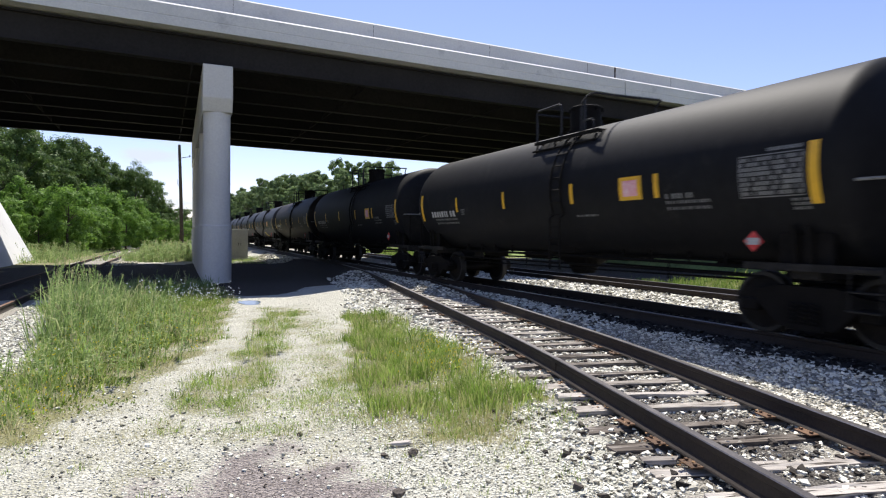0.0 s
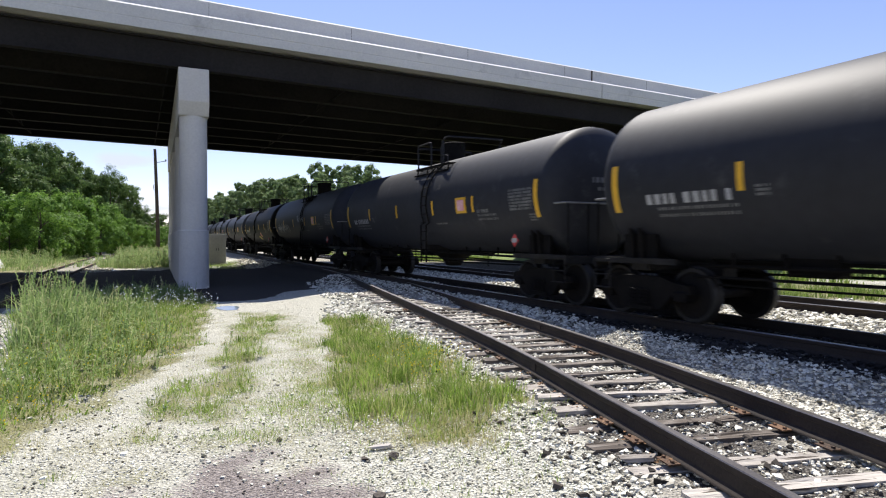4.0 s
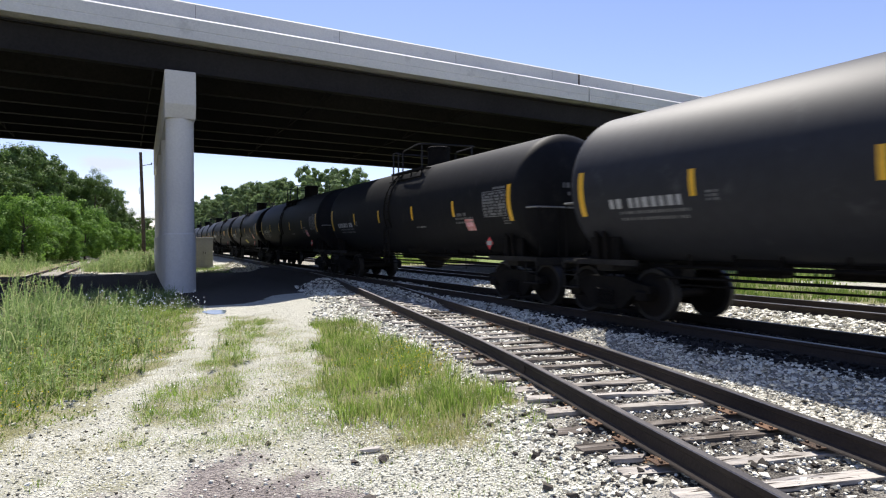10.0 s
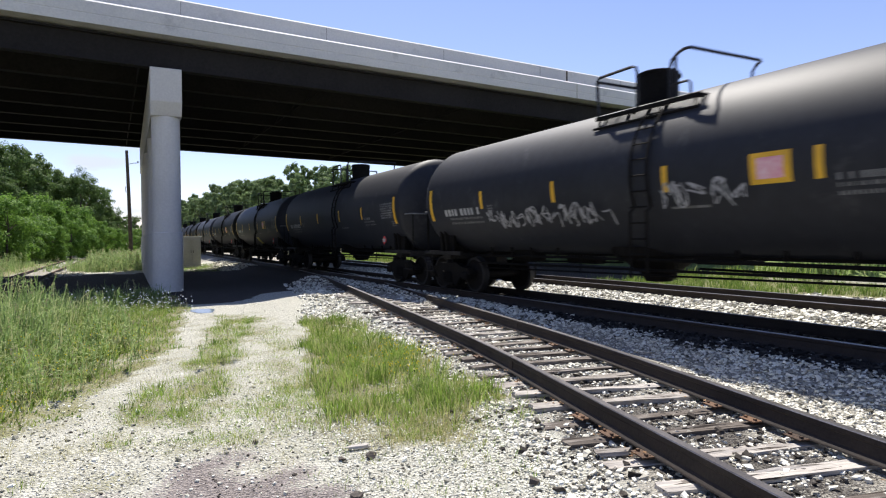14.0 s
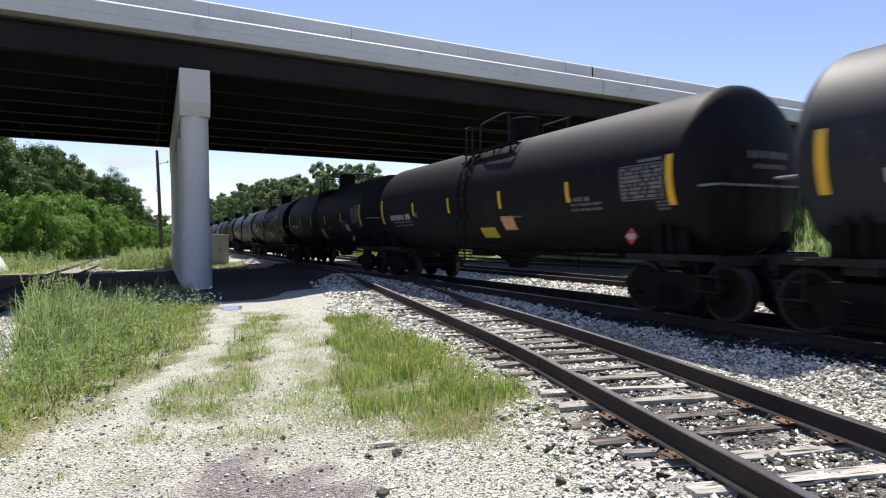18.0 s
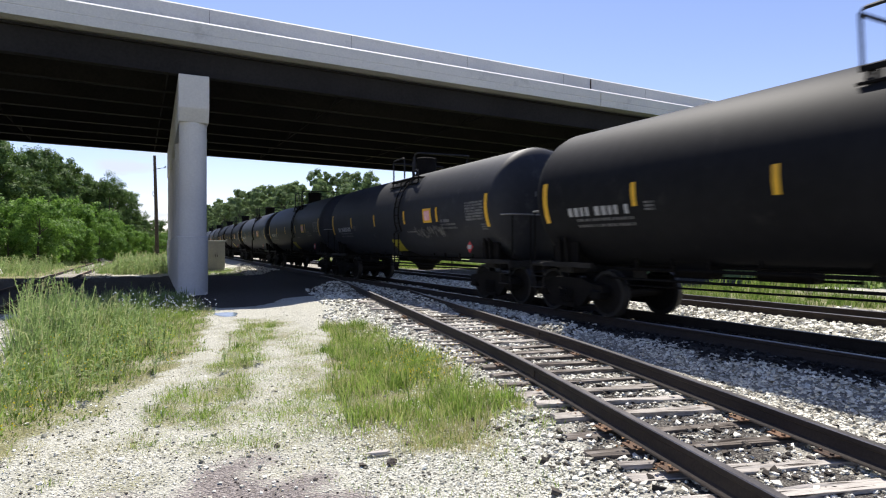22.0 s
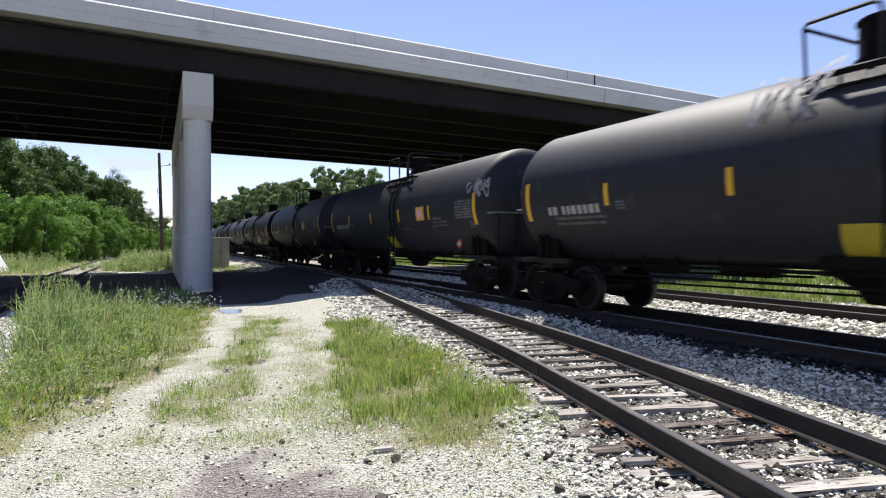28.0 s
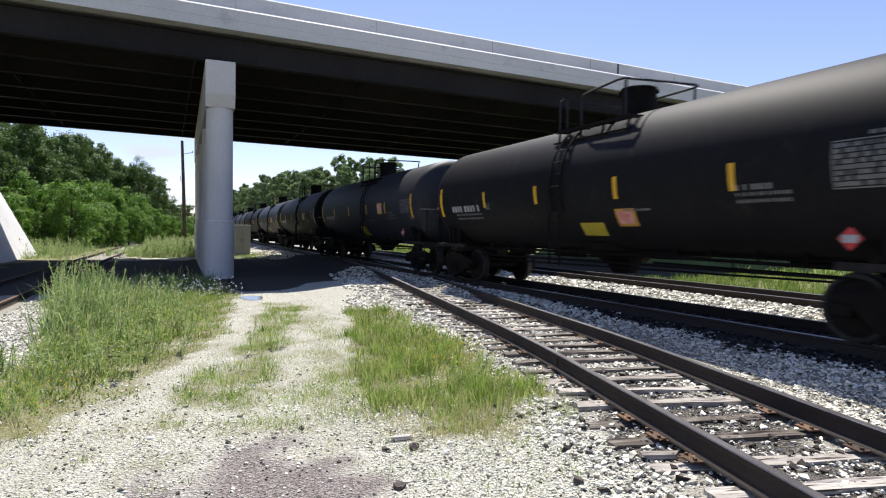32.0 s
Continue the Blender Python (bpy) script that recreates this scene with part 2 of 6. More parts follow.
TIE = weathered_wood("grey weathered tie wood", (0.12, 0.1, 0.083), (0.49, 0.45, 0.4), (0.05, 0.04, 0.032))
STONE = stony("limestone ballast", [(0.0, (0.06, 0.055, 0.044)), (0.14, (0.34, 0.32, 0.262)), (0.5, (0.7, 0.672, 0.572)), (1.0, (0.9, 0.872, 0.76))])
# ballast with the passing train's shade put into its colour
STONE_TRAIN_SHADE = stony("ballast darkened for train shade", [(0.0, (0.01, 0.0095, 0.009)), (0.3, (0.02, 0.019, 0.0185)), (0.8, (0.042, 0.04, 0.039)), (1.0, (0.1, 0.097, 0.094))])
PEBBLE = stony("pale pebbles", [(0.0, (0.1, 0.094, 0.076)), (0.2, (0.42, 0.405, 0.325)), (0.6, (0.65, 0.63, 0.522)), (1.0, (0.88, 0.865, 0.75))])
TANK = material("black tank paint", (0.0096, 0.0097, 0.011), (0.0148, 0.0149, 0.0166), 0.6, chalk=0.5, spec=0.09, grain=5, stain=0.5, bump=0.02, spread=0.15, wear=(0.024, 0.0235, 0.023), amount=0.1)
TANK_GREY = material("faded grey-black tank paint", (0.019, 0.0202, 0.0252), (0.0276, 0.0293, 0.0358), 0.58, chalk=0.5, spec=0.25, grain=5, stain=0.5, bump=0.02, spread=0.15, wear=(0.05, 0.05, 0.055), amount=0.1)
TANK_RUST = material("rust-stained tank paint", (0.014, 0.0125, 0.012), (0.021, 0.018, 0.016), 0.6, spec=0.12, grain=5, stain=0.6, bump=0.03, wear=(0.06, 0.03, 0.016), amount=0.25)
UNDER = material("grimy black running gear", (0.006, 0.0056, 0.0052), (0.013, 0.0115, 0.0105), 0.8, spec=0.08, grain=20, stain=3, bump=0.2)
# end platforms, a little paler than the running gear
UNDER_PALER = material("paler black end platform", (0.01, 0.0093, 0.0086), (0.032, 0.03, 0.028), 0.7, spec=0.15, grain=25, stain=3, bump=0.2)
END_RAIL = material("worn grey end handrail", (0.1, 0.1, 0.1), (0.25, 0.25, 0.25), 0.5, grain=30, stain=4)
WHEEL = material("brown wheel steel", (0.008, 0.007, 0.006), (0.017, 0.014, 0.012), 0.8, spec=0.15, grain=20, stain=4)
TREAD = material("worn wheel rim", (0.016, 0.015, 0.014), (0.036, 0.033, 0.031), 0.6, 0.4, grain=30, stain=4, bump=0.05)
HANDRAIL = material("worn black handrail", (0.01, 0.01, 0.012), (0.028, 0.028, 0.032), 0.6, 0.0, spec=0.2, grain=30, stain=4)
YELLOW = material("yellow reflective tape", (0.62, 0.34, 0.02), (0.8, 0.46, 0.03), 0.45, grain=30, stain=3, bump=0.02)
YELLOW_DULL = material("dull yellow panel", (0.34, 0.28, 0.015), (0.48, 0.4, 0.04), 0.6, grain=20, stain=3, bump=0.02)
WHITE = material("white stencil paint", (0.28, 0.28, 0.28), (0.45, 0.45, 0.45), 0.7, grain=25, stain=4, bump=0.02, wear=(0.1, 0.1, 0.1), amount=0.2)
GREY_MARK = material("grey worn stencil paint", (0.11, 0.11, 0.11), (0.2, 0.2, 0.2), 0.7, grain=25, stain=4, bump=0.02)
SPRAY_WHITE = material("white spray paint", (0.22, 0.22, 0.24), (0.38, 0.38, 0.4), 0.7, grain=14, stain=4, bump=0.02, wear=(0.08, 0.08, 0.085), amount=0.2)
SPRAY_GREY = material("faded grey spray paint", (0.06, 0.06, 0.06), (0.13, 0.13, 0.125), 0.7, grain=14, stain=4, bump=0.02, wear=(0.03, 0.03, 0.03), amount=0.3)
RED = material("red placard", (0.45, 0.03, 0.03), (0.6, 0.06, 0.06), 0.6, grain=20, stain=3, bump=0.02)
ORANGE_DULL = material("orange-yellow notice border", (0.4, 0.2, 0.03), (0.55, 0.3, 0.05), 0.6, grain=20, stain=3, bump=0.02)
NOTICE_RED = material("red and white notice print", (0.5, 0.12, 0.1), (0.6, 0.36, 0.34), 0.6, grain=9, stain=5, bump=0.02)
PINK = material("pink placard", (0.68, 0.22, 0.28), (0.76, 0.52, 0.54), 0.6, grain=16, stain=5, bump=0.02)
BLUE = material("blue spray paint", (0.02, 0.03, 0.12), (0.05, 0.07, 0.22), 0.6, grain=14, stain=3, bump=0.02, wear=(0.015, 0.015, 0.03), amount=0.25)
BROWN = material("brown spray paint", (0.06, 0.032, 0.012), (0.13, 0.07, 0.026), 0.6, grain=14, stain=3, bump=0.02, wear=(0.02, 0.015, 0.012), amount=0.3)
POLE = material("brown creosoted pole wood", (0.05, 0.035, 0.025), (0.12, 0.09, 0.06), 0.9, grain=12, stain=2, bump=0.4)
CABINET = material("grey metal cabinet paint", (0.33, 0.34, 0.34), (0.42, 0.43, 0.42), 0.5, grain=10, stain=1, bump=0.05)
BARK = material("grey-brown bark", (0.05, 0.04, 0.03), (0.14, 0.11, 0.09), 0.95, grain=14, stain=2, bump=0.6)
LEAF = leafy("deciduous leaves", (0.03, 0.06, 0.02), (0.17, 0.26, 0.075), 0.35)
LEAF_BRIGHT = leafy("bright shrub leaves", (0.035, 0.095, 0.018), (0.24, 0.4, 0.075), 0.4)
BANK_LEAF = leafy("bright embankment leaves", (0.07, 0.14, 0.025), (0.34, 0.46, 0.12), 0.45)
LEAF_FAR = leafy("far tree leaves", (0.08, 0.12, 0.05), (0.28, 0.38, 0.16), 0.45)
GRASS = leafy("green grass blades", (0.02, 0.06, 0.008), (0.4, 0.57, 0.11), 0.45, 2.2, (0.52, 0.5, 0.23))
VERGE = leafy("verge weeds", (0.025, 0.06, 0.01), (0.24, 0.36, 0.07), 0.4, 0.9, (0.33, 0.36, 0.12))
STRAW = leafy("pale dry grass", (0.3, 0.27, 0.12), (0.58, 0.54, 0.3), 0.35)
WEED = leafy("grey-green weeds", (0.055, 0.12, 0.032), (0.36, 0.49, 0.17), 0.45, 1.6, (0.46, 0.48, 0.24))
PETAL = leafy("white petals", (0.7, 0.7, 0.68), (0.85, 0.85, 0.83), 0.3)
DARK_ROCK = material("dark brown rock", (0.03, 0.025, 0.02), (0.11, 0.09, 0.075), 0.9, grain=60, stain=12, bump=0.5)
DEAD_LEAF = leafy("rusty dead leaves", (0.11, 0.055, 0.028), (0.4, 0.24, 0.125), 0.2)
GOLD = leafy("yellow petals", (0.6, 0.45, 0.02), (0.8, 0.65, 0.05), 0.3)
PUDDLE = material("still puddle water", (0.03, 0.03, 0.03), (0.05, 0.05, 0.05), 0.05, grain=2, stain=1, bump=0.01)


# ---- mesh helpers ----
def mesh_of(name, bm, mat, smooth=False):
    me = bpy.data.meshes.new(name)
    bm.to_mesh(me)
    bm.free()
    for m in (mat if isinstance(mat, (list, tuple)) else [mat]):
        me.materials.append(m)
    if smooth:
        me.polygons.foreach_set("use_smooth", [True] * len(me.polygons))
    return me


def raw(name, verts, faces, mat, smooth=False):
    me = bpy.data.meshes.new(name)
    me.from_pydata(verts, [], faces)
    me.materials.append(mat)
    if smooth:
        me.polygons.foreach_set("use_smooth", [True] * len(me.polygons))
    return me


def part(name, bm, mat, parent, label="", smooth=False, m=None):
    ob = new(name, bm if isinstance(bm, bpy.types.Mesh) else mesh_of(name, bm, mat, smooth))
    ob.parent = parent
    if m is not None:
        ob.matrix_basis = m
    if label:
        ob["label"] = label
    return ob


def box(bm, x0, x1, y0, y1, z0, z1, bevel=0.0):
    r = bmesh.ops.create_cube(bm, size=1.0)
    vs = r["verts"]
    bmesh.ops.scale(bm, vec=(x1 - x0, y1 - y0, z1 - z0), verts=vs)
    bmesh.ops.translate(bm, vec=((x0 + x1) / 2, (y0 + y1) / 2, (z0 + z1) / 2), verts=vs)
    if bevel:
        es = list({e for v in vs for e in v.link_edges})
        bmesh.ops.bevel(bm, geom=es, offset=bevel, segments=1, affect="EDGES")
    return bm


def tube(bm, pts, r, seg=6, closed=False):
    """A round bar along points."""
    pts = [Vector(p) for p in pts]
    rings = []
    for i, p in enumerate(pts):
        a, b = pts[max(i - 1, 0)], pts[min(i + 1, len(pts) - 1)]
        d = (b - a).normalized()
        s = d.cross(Vector((0, 0, 1)) if abs(d.z) < 0.9 else Vector((1, 0, 0))).normalized()
        u = s.cross(d)
        rr = r[i] if isinstance(r, (list, tuple)) else r
        rings.append([bm.verts.new(p + rr * (math.cos(2 * math.pi * k / seg) * s + math.sin(2 * math.pi * k / seg) * u)) for k in range(seg)])
    for a, b in zip(rings, rings[1:]):
        for k in range(seg):
            bm.faces.new((a[k], a[(k + 1) % seg], b[(k + 1) % seg], b[k]))
    bm.faces.new(rings[0][::-1])
    bm.faces.new(rings[-1])
    return bm


def revolve(bm, profile, seg=32, axis="Y"):
    """Turns (along, radius) points about an axis."""
    rings = []
    for a, r in profile:
        ring = []
        for k in range(seg):
            c, s = math.cos(2 * math.pi * k / seg) * r, math.sin(2 * math.pi * k / seg) * r
            ring.append(bm.verts.new({"Y": (c, a, s), "X": (a, c, s), "Z": (c, s, a)}[axis]))
        rings.append(ring)
    for a, b in zip(rings, rings[1:]):
        for k in range(seg):
            bm.faces.new((a[k], a[(k + 1) % seg], b[(k + 1) % seg], b[k]))
    bm.faces.new(rings[0])
    bm.faces.new(rings[-1])
    bmesh.ops.recalc_face_normals(bm, faces=bm.faces)
    return bm


def prism(bm, outline, y0, y1, axis="Y"):
    """An outline in x, z drawn out from y0 to y1 (axis Y), or in y, z from x0 to x1 (axis X)."""
    at = (lambda p, v: (p[0], v, p[1])) if axis == "Y" else (lambda p, v: (v, p[0], p[1]))
    a = [bm.verts.new(at(p, y0)) for p in outline]
    b = [bm.verts.new(at(p, y1)) for p in outline]
    bm.faces.new(a)
    bm.faces.new(b)
    n = len(a)
    for k in range(n):
        bm.faces.new((a[k], a[(k + 1) % n], b[(k + 1) % n], b[k]))
    bmesh.ops.recalc_face_normals(bm, faces=bm.faces)
    return bm


def thing(name, label, category, group="", at=(0, 0, 0)):
    ob = new(name)
    ob.empty_display_size = 0.1
    ob.location = at
    return tagged(ob, label, category, group)


# ---- lie of the land ----
ALONG = Vector((math.sin(radians(14.53)), math.cos(radians(14.53)), 0))
ACROSS = Vector((ALONG.y, -ALONG.x, 0))
MAIN_X, THIRD_X, LEFT_X = 9.45, 14.70, -4.35
MAIN_Z, THIRD_Z, LEFT_Z = 0.10, 0.05, -0.25


def siding_line():
    """Centre line of the siding: straight past the camera, an easy bend, then running into the main line under the bridge."""
    pts = []
    p = ACROSS * 3.61 + ALONG * -9.0
    for k in range(84):
        pts.append(p.copy())
        run = -9.0 + k * 0.5
        ang = 14.53 - 4.23 * min(max((run - 6.5) / 3.5, 0.0), 1.0)
        ang = max(0.0, ang - 0.84 * max(run - 23.5, 0.0))
        p = p + Vector((math.sin(radians(ang)), math.cos(radians(ang)), 0)) * 0.5
    return pts


SIDING = siding_line()


def siding_x(y):
    for a, b in zip(SIDING, SIDING[1:]):
        if a.y <= y <= b.y:
            return a.x + (b.x - a.x) * (y - a.y) / (b.y - a.y)
    return SIDING[0].x + (y - SIDING[0].y) * 0.259 if y < SIDING[0].y else SIDING[-1].x


def main_swing(y):
    """How far the main line and the far track swing to the right, and at what slope."""
    if y < 22:
        return 0.0, 0.0
    if y < 46:
        return 0.03 * (y - 22) ** 2 / 48, 0.03 * (y - 22) / 24
    return 0.03 * (y - 34), 0.03


def siding_at(run, off):
    """A point of the siding: run metres along it from beside the camera, off metres to the right of its centre."""
    k = min(max(run + 9.0, 0.0) * 2, len(SIDING) - 2.001)
    a, b = SIDING[int(k)], SIDING[int(k) + 1]
    d = (b - a).normalized()
    return a + (b - a) * (k - int(k)) + Vector((d.y, -d.x, 0)) * off


def left_x(y):
    return LEFT_X + 0.018 * (y - 20) - (0.0022 * (y - 75) ** 2 if y > 75 else 0)


def bed(d, top, low, half=1.45, run=1.1):
    """Height of a ballast bed d metres from its centre line."""
    k = min(max((abs(d) - half) / run, 0.0), 1.0)
    return top + (low - top) * (k * k * (3 - 2 * k))


def land(x, y):
    low = -0.42 + 0.05 * noise.noise((x * 0.25, y * 0.25, 0.0)) + 0.02 * noise.noise((x * 1.3, y * 1.3, 3.0))
    if x < -7 and y < 60:
        low += 0.02 * min(-7 - x, 40)
    if x > 19:
        low += 0.012 * min(x - 19, 60)
    z = low
    swing = main_swing(y)[0]
    z = max(z, bed(x - MAIN_X - swing, MAIN_Z - 0.2, low), bed(x - THIRD_X - swing, THIRD_Z - 0.2, low))
    if MAIN_X + 0.6 < x < THIRD_X - 0.6:
        z = max(z, -0.1 - 0.03 * abs(x - 12.1))
    z = max(z, bed(x - left_x(y), LEFT_Z - 0.2, low, 1.3, 0.8))
    if -12 < y < 60:
        z = max(z, bed((x - siding_x(y)) * 0.968, -0.262, low, 1.2, 1.0))
    z = max(z, low + 0.42 * math.exp(-((x - 7.2) / 0.9) ** 2 - ((y - 47.0) / 4.0) ** 2))
    # mound of spread stone beside the siding near the bridge
    z = max(z, low + 0.2 * math.exp(-((x - 5.6) / 1.3) ** 2 - ((y - 19.0) / 4.5) ** 2))
    return z


# grassy areas as outlines in plan
GRASS_RIGHT = [(4.1, 14.2), (4.9, 13.6), (4.5, 10.6), (4.3, 9.0), (4.35, 7.8), (4.15, 6.5), (3.7, 5.8), (2.95, 5.2), (2.4, 5.4), (1.85, 5.9), (2.15, 7.4), (2.65, 9.0), (3.2, 11.0)]
GRASS_MID = [(2.63, 17.0), (3.15, 15.6), (2.5, 12.5), (1.8, 10.2), (1.15, 8.4), (0.75, 7.1), (0.25, 7.1), (0.05, 7.6), (0.56, 8.8), (1.15, 10.6), (1.8, 12.9)]
GRASS_LEFT = [(1.95, 24.0), (2.0, 19.6), (1.4, 15.4), (0.95, 12.1), (0.3, 10.1), (-0.24, 8.9), (-0.55, 7.95), (-1.0, 7.3), (-1.4, 6.7), (-3.3, 6.0), (-3.2, 8.2), (-2.3, 10.3), (-1.75, 11.0), (-2.0, 13.5), (-2.85, 19.0), (-2.6, 24.0), (-2.3, 34.0), (1.0, 34.0)]


def inside(poly, x, y):
    hit = False
    for (ax, ay), (bx, by) in zip(poly, poly[1:] + poly[:1]):
        if (ay > y) != (by > y) and x < (bx - ax) * (y - ay) / (by - ay) + ax:
            hit = not hit
    return hit


def warp(x, y):
    """Moves a point about a little, so that outlines fray."""
    return (x + 0.3 * noise.noise((x * 1.1, y * 1.1, 7)) + 0.22 * noise.noise((x * 3.7, y * 3.7, 9)), y + 0.45 * noise.noise((x * 1.1, y * 1.1, 17)) + 0.3 * noise.noise((x * 3.7, y * 3.7, 19)))


def bedded(x, y):
    """1 where the ground is the soil under loose ballast stones, darkened for their shaded gaps."""
    d = (x - siding_x(y)) * 0.968 if -12 < y < 60 else 99
    if -1.25 < d + 0.3 * noise.noise((x * 2, y * 2, 33)) < 2.3 or 5 < x < MAIN_X - 0.8 and d > 0 or 8 < x < (20.5 if y < 11.5 else 16.4) or abs(x - left_x(y)) < 1.3 + 0.4 * noise.noise((x, y, 35)):
        return 1.0
    return 0.0


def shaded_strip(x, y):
    """Strip below the bridge: kept bare, its ground colour darkened for the bridge's shade."""
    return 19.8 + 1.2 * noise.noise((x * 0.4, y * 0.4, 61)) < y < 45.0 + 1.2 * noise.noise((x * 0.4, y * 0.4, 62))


def grassy(x, y):
    """0 to 1: how grassy the ground is."""
    px, py = warp(x, y)
    bare = 0.45 * noise.noise((x * 1.9, y * 1.9, 27))
    if inside(GRASS_RIGHT, px, py):
        return 0.85 + bare
    if inside(GRASS_LEFT, px, py):
        return 0.7 + bare
    if inside(GRASS_MID, px, py):
        return 0.5 + bare
    if y > 46 and x < 6.5 and abs(x - left_x(y)) > 1.15:
        return 0.9
    if y > 30 and x < left_x(y) - 1.1 + 0.4 * noise.noise((x, y, 5)):
        return 0.85
    if 24.5 + 0.05 * y < x < 28.5 and y < 17 or x > 17 and shaded_strip(x, y):
        return 0.1
    if x > (20.5 if y < 11.5 else 16.4) + 0.4 * noise.noise((x, y, 6)) or x < -6.6:
        return 0.9
    return max(0.0, (0.24 if x > -0.3 + 0.22 * (y - 6) else 0.15) + bare) if -3 < x < 3.6 and 5 < y < 17 else 0.0


# ---- ground ----
def ground_material():
    m = bpy.data.materials.new("gravel and turf")
    m.use_nodes = True
    n, l = m.node_tree.nodes, m.node_tree.links
    b = n["Principled BSDF"]
    tc = n.new("ShaderNodeTexCoord")
    zone = n.new("ShaderNodeAttribute")
    zone.attribute_name = "zone"
    sep = n.new("ShaderNodeSeparateColor")
    l.new(zone.outputs["Color"], sep.inputs[0])
    cell = n.new("ShaderNodeTexVoronoi")
    cell.inputs["Scale"].default_value = 38.0
    broad, fine = n.new("ShaderNodeTexNoise"), n.new("ShaderNodeTexNoise")
    for node, s, d in ((broad, 0.9, 6), (fine, 45.0, 6)):
        node.inputs["Scale"].default_value, node.inputs["Detail"].default_value = s, d
    for node in (cell, broad, fine):
        l.new(tc.outputs["Object"], node.inputs["Vector"])

    def ramp(src, a, b2, c0, c1):
        r = n.new("ShaderNodeMapRange")
        r.inputs["From Min"].default_value, r.inputs["From Max"].default_value = a, b2
        l.new(src, r.inputs["Value"])
        mx = n.new("ShaderNodeMix")
        mx.data_type = "RGBA"
        for key, c in (("A", c0), ("B", c1)):
            if isinstance(c, tuple):
                mx.inputs[key].default_value = (*c, 1)
            else:
                l.new(c, mx.inputs[key])
        l.new(r.outputs[0], mx.inputs["Factor"])
        return mx.outputs["Result"]

    grit = n.new("ShaderNodeTexVoronoi")
    grit.inputs["Scale"].default_value = 85.0
    l.new(tc.outputs["Object"], grit.inputs["Vector"])
    grey2 = n.new("ShaderNodeSeparateColor")
    l.new(grit.outputs["Color"], grey2.inputs[0])

    def frayed(src, amount):
        """Breaks up the edge of a zone with the fine grain."""
        sub = n.new("ShaderNodeMath")
        sub.operation = "MULTIPLY_ADD"
        sub.inputs[1].default_value, sub.inputs[2].default_value = amount, -amount * 0.5
        l.new(grey2.outputs[0], sub.inputs[0])
        tot = n.new("ShaderNodeMath")
        tot.operation = "ADD"
        l.new(src, tot.inputs[0])
        l.new(sub.outputs[0], tot.inputs[1])
        return tot.outputs[0]

    grey = n.new("ShaderNodeSeparateColor")
    l.new(cell.outputs["Color"], grey.inputs[0])
    grains = ramp(grey2.outputs[0], 0.0, 1.0, (0.2, 0.193, 0.155), (0.78, 0.762, 0.65))
    pebbles = ramp(grey.outputs[0], 0.0, 1.0, (0.21, 0.203, 0.163), (0.78, 0.762, 0.65))
    gravel = ramp(broad.outputs["Fac"], 0.4, 0.62, pebbles, (0.5, 0.487, 0.413))
    gravel = ramp(fine.outputs["Fac"], 0.35, 0.65, gravel, grains)
    turf = ramp(fine.outputs["Fac"], 0.3, 0.7, (0.12, 0.12, 0.05), (0.34, 0.32, 0.16))
    dirt = ramp(grey2.outputs[0], 0.0, 1.0, (0.1, 0.086, 0.078), (0.38, 0.335, 0.31))
    c = ramp(frayed(sep.outputs[0], 0.7), 0.3, 0.7, gravel, turf)
    c = ramp(frayed(sep.outputs[1], 0.7), 0.42, 0.58, c, dirt)
    # track-bed soil, with the shade of gaps between stones in its colour
    soil_and_gap_shade = ramp(fine.outputs["Fac"], 0.3, 0.7, (0.2, 0.187, 0.156), (0.5, 0.47, 0.4))
    c = ramp(frayed(zone.outputs["Alpha"], 0.6), 0.3, 0.7, c, soil_and_gap_shade)
    # dark colour of the oily dirt and of painted bridge and train shade
    earth_and_shade = ramp(fine.outputs["Fac"], 0.35, 0.65, (0.035, 0.03, 0.026), (0.1, 0.09, 0.08))
    c = ramp(frayed(sep.outputs[2], 0.6), 0.3, 0.7, c, earth_and_shade)
    l.new(c, b.inputs["Base Color"])
    b.inputs["Roughness"].default_value = 0.95
    b.inputs["Specular IOR Level"].default_value = 0.2
    h = n.new("ShaderNodeMath")
    h.operation = "ADD"
    l.new(cell.outputs["Distance"], h.inputs[0])
    l.new(fine.outputs["Fac"], h.inputs[1])
    bp = n.new("ShaderNodeBump")
    bp.inputs["Strength"].default_value, bp.inputs["Distance"].default_value = 1.0, 0.025
    l.new(h.outputs[0], bp.inputs["Height"])
    l.new(bp.outputs[0], b.inputs["Normal"])
    return m


def spaced(stops):
    """Grid lines: (start, step) pairs, the last one ends."""
    out = []
    for (a, s), (b, _) in zip(stops, stops[1:]):
        k = max(1, round((b - a) / s))
        out += [a + (b - a) * i / k for i in range(k)]
    return out + [stops[-1][0]]


# dark oily dirt between the siding's rails close by
OILY = [(3.55, 2.0), (5.0, 2.0), (5.6, 5.6), (5.3, 6.4), (4.6, 5.8), (3.5, 4.6)]
# bridge shade put into the ground colour, along the dirt road and main line
BRIDGE_SHADE = [(-7.5, 20.8), (2.6, 20.2), (6.0, 22.0), (9.4, 23.0), (9.4, 60.0), (6.5, 46.0), (4.5, 42.5), (-1.8, 42.0), (-3.4, 42.5), (-7.5, 44.0)]


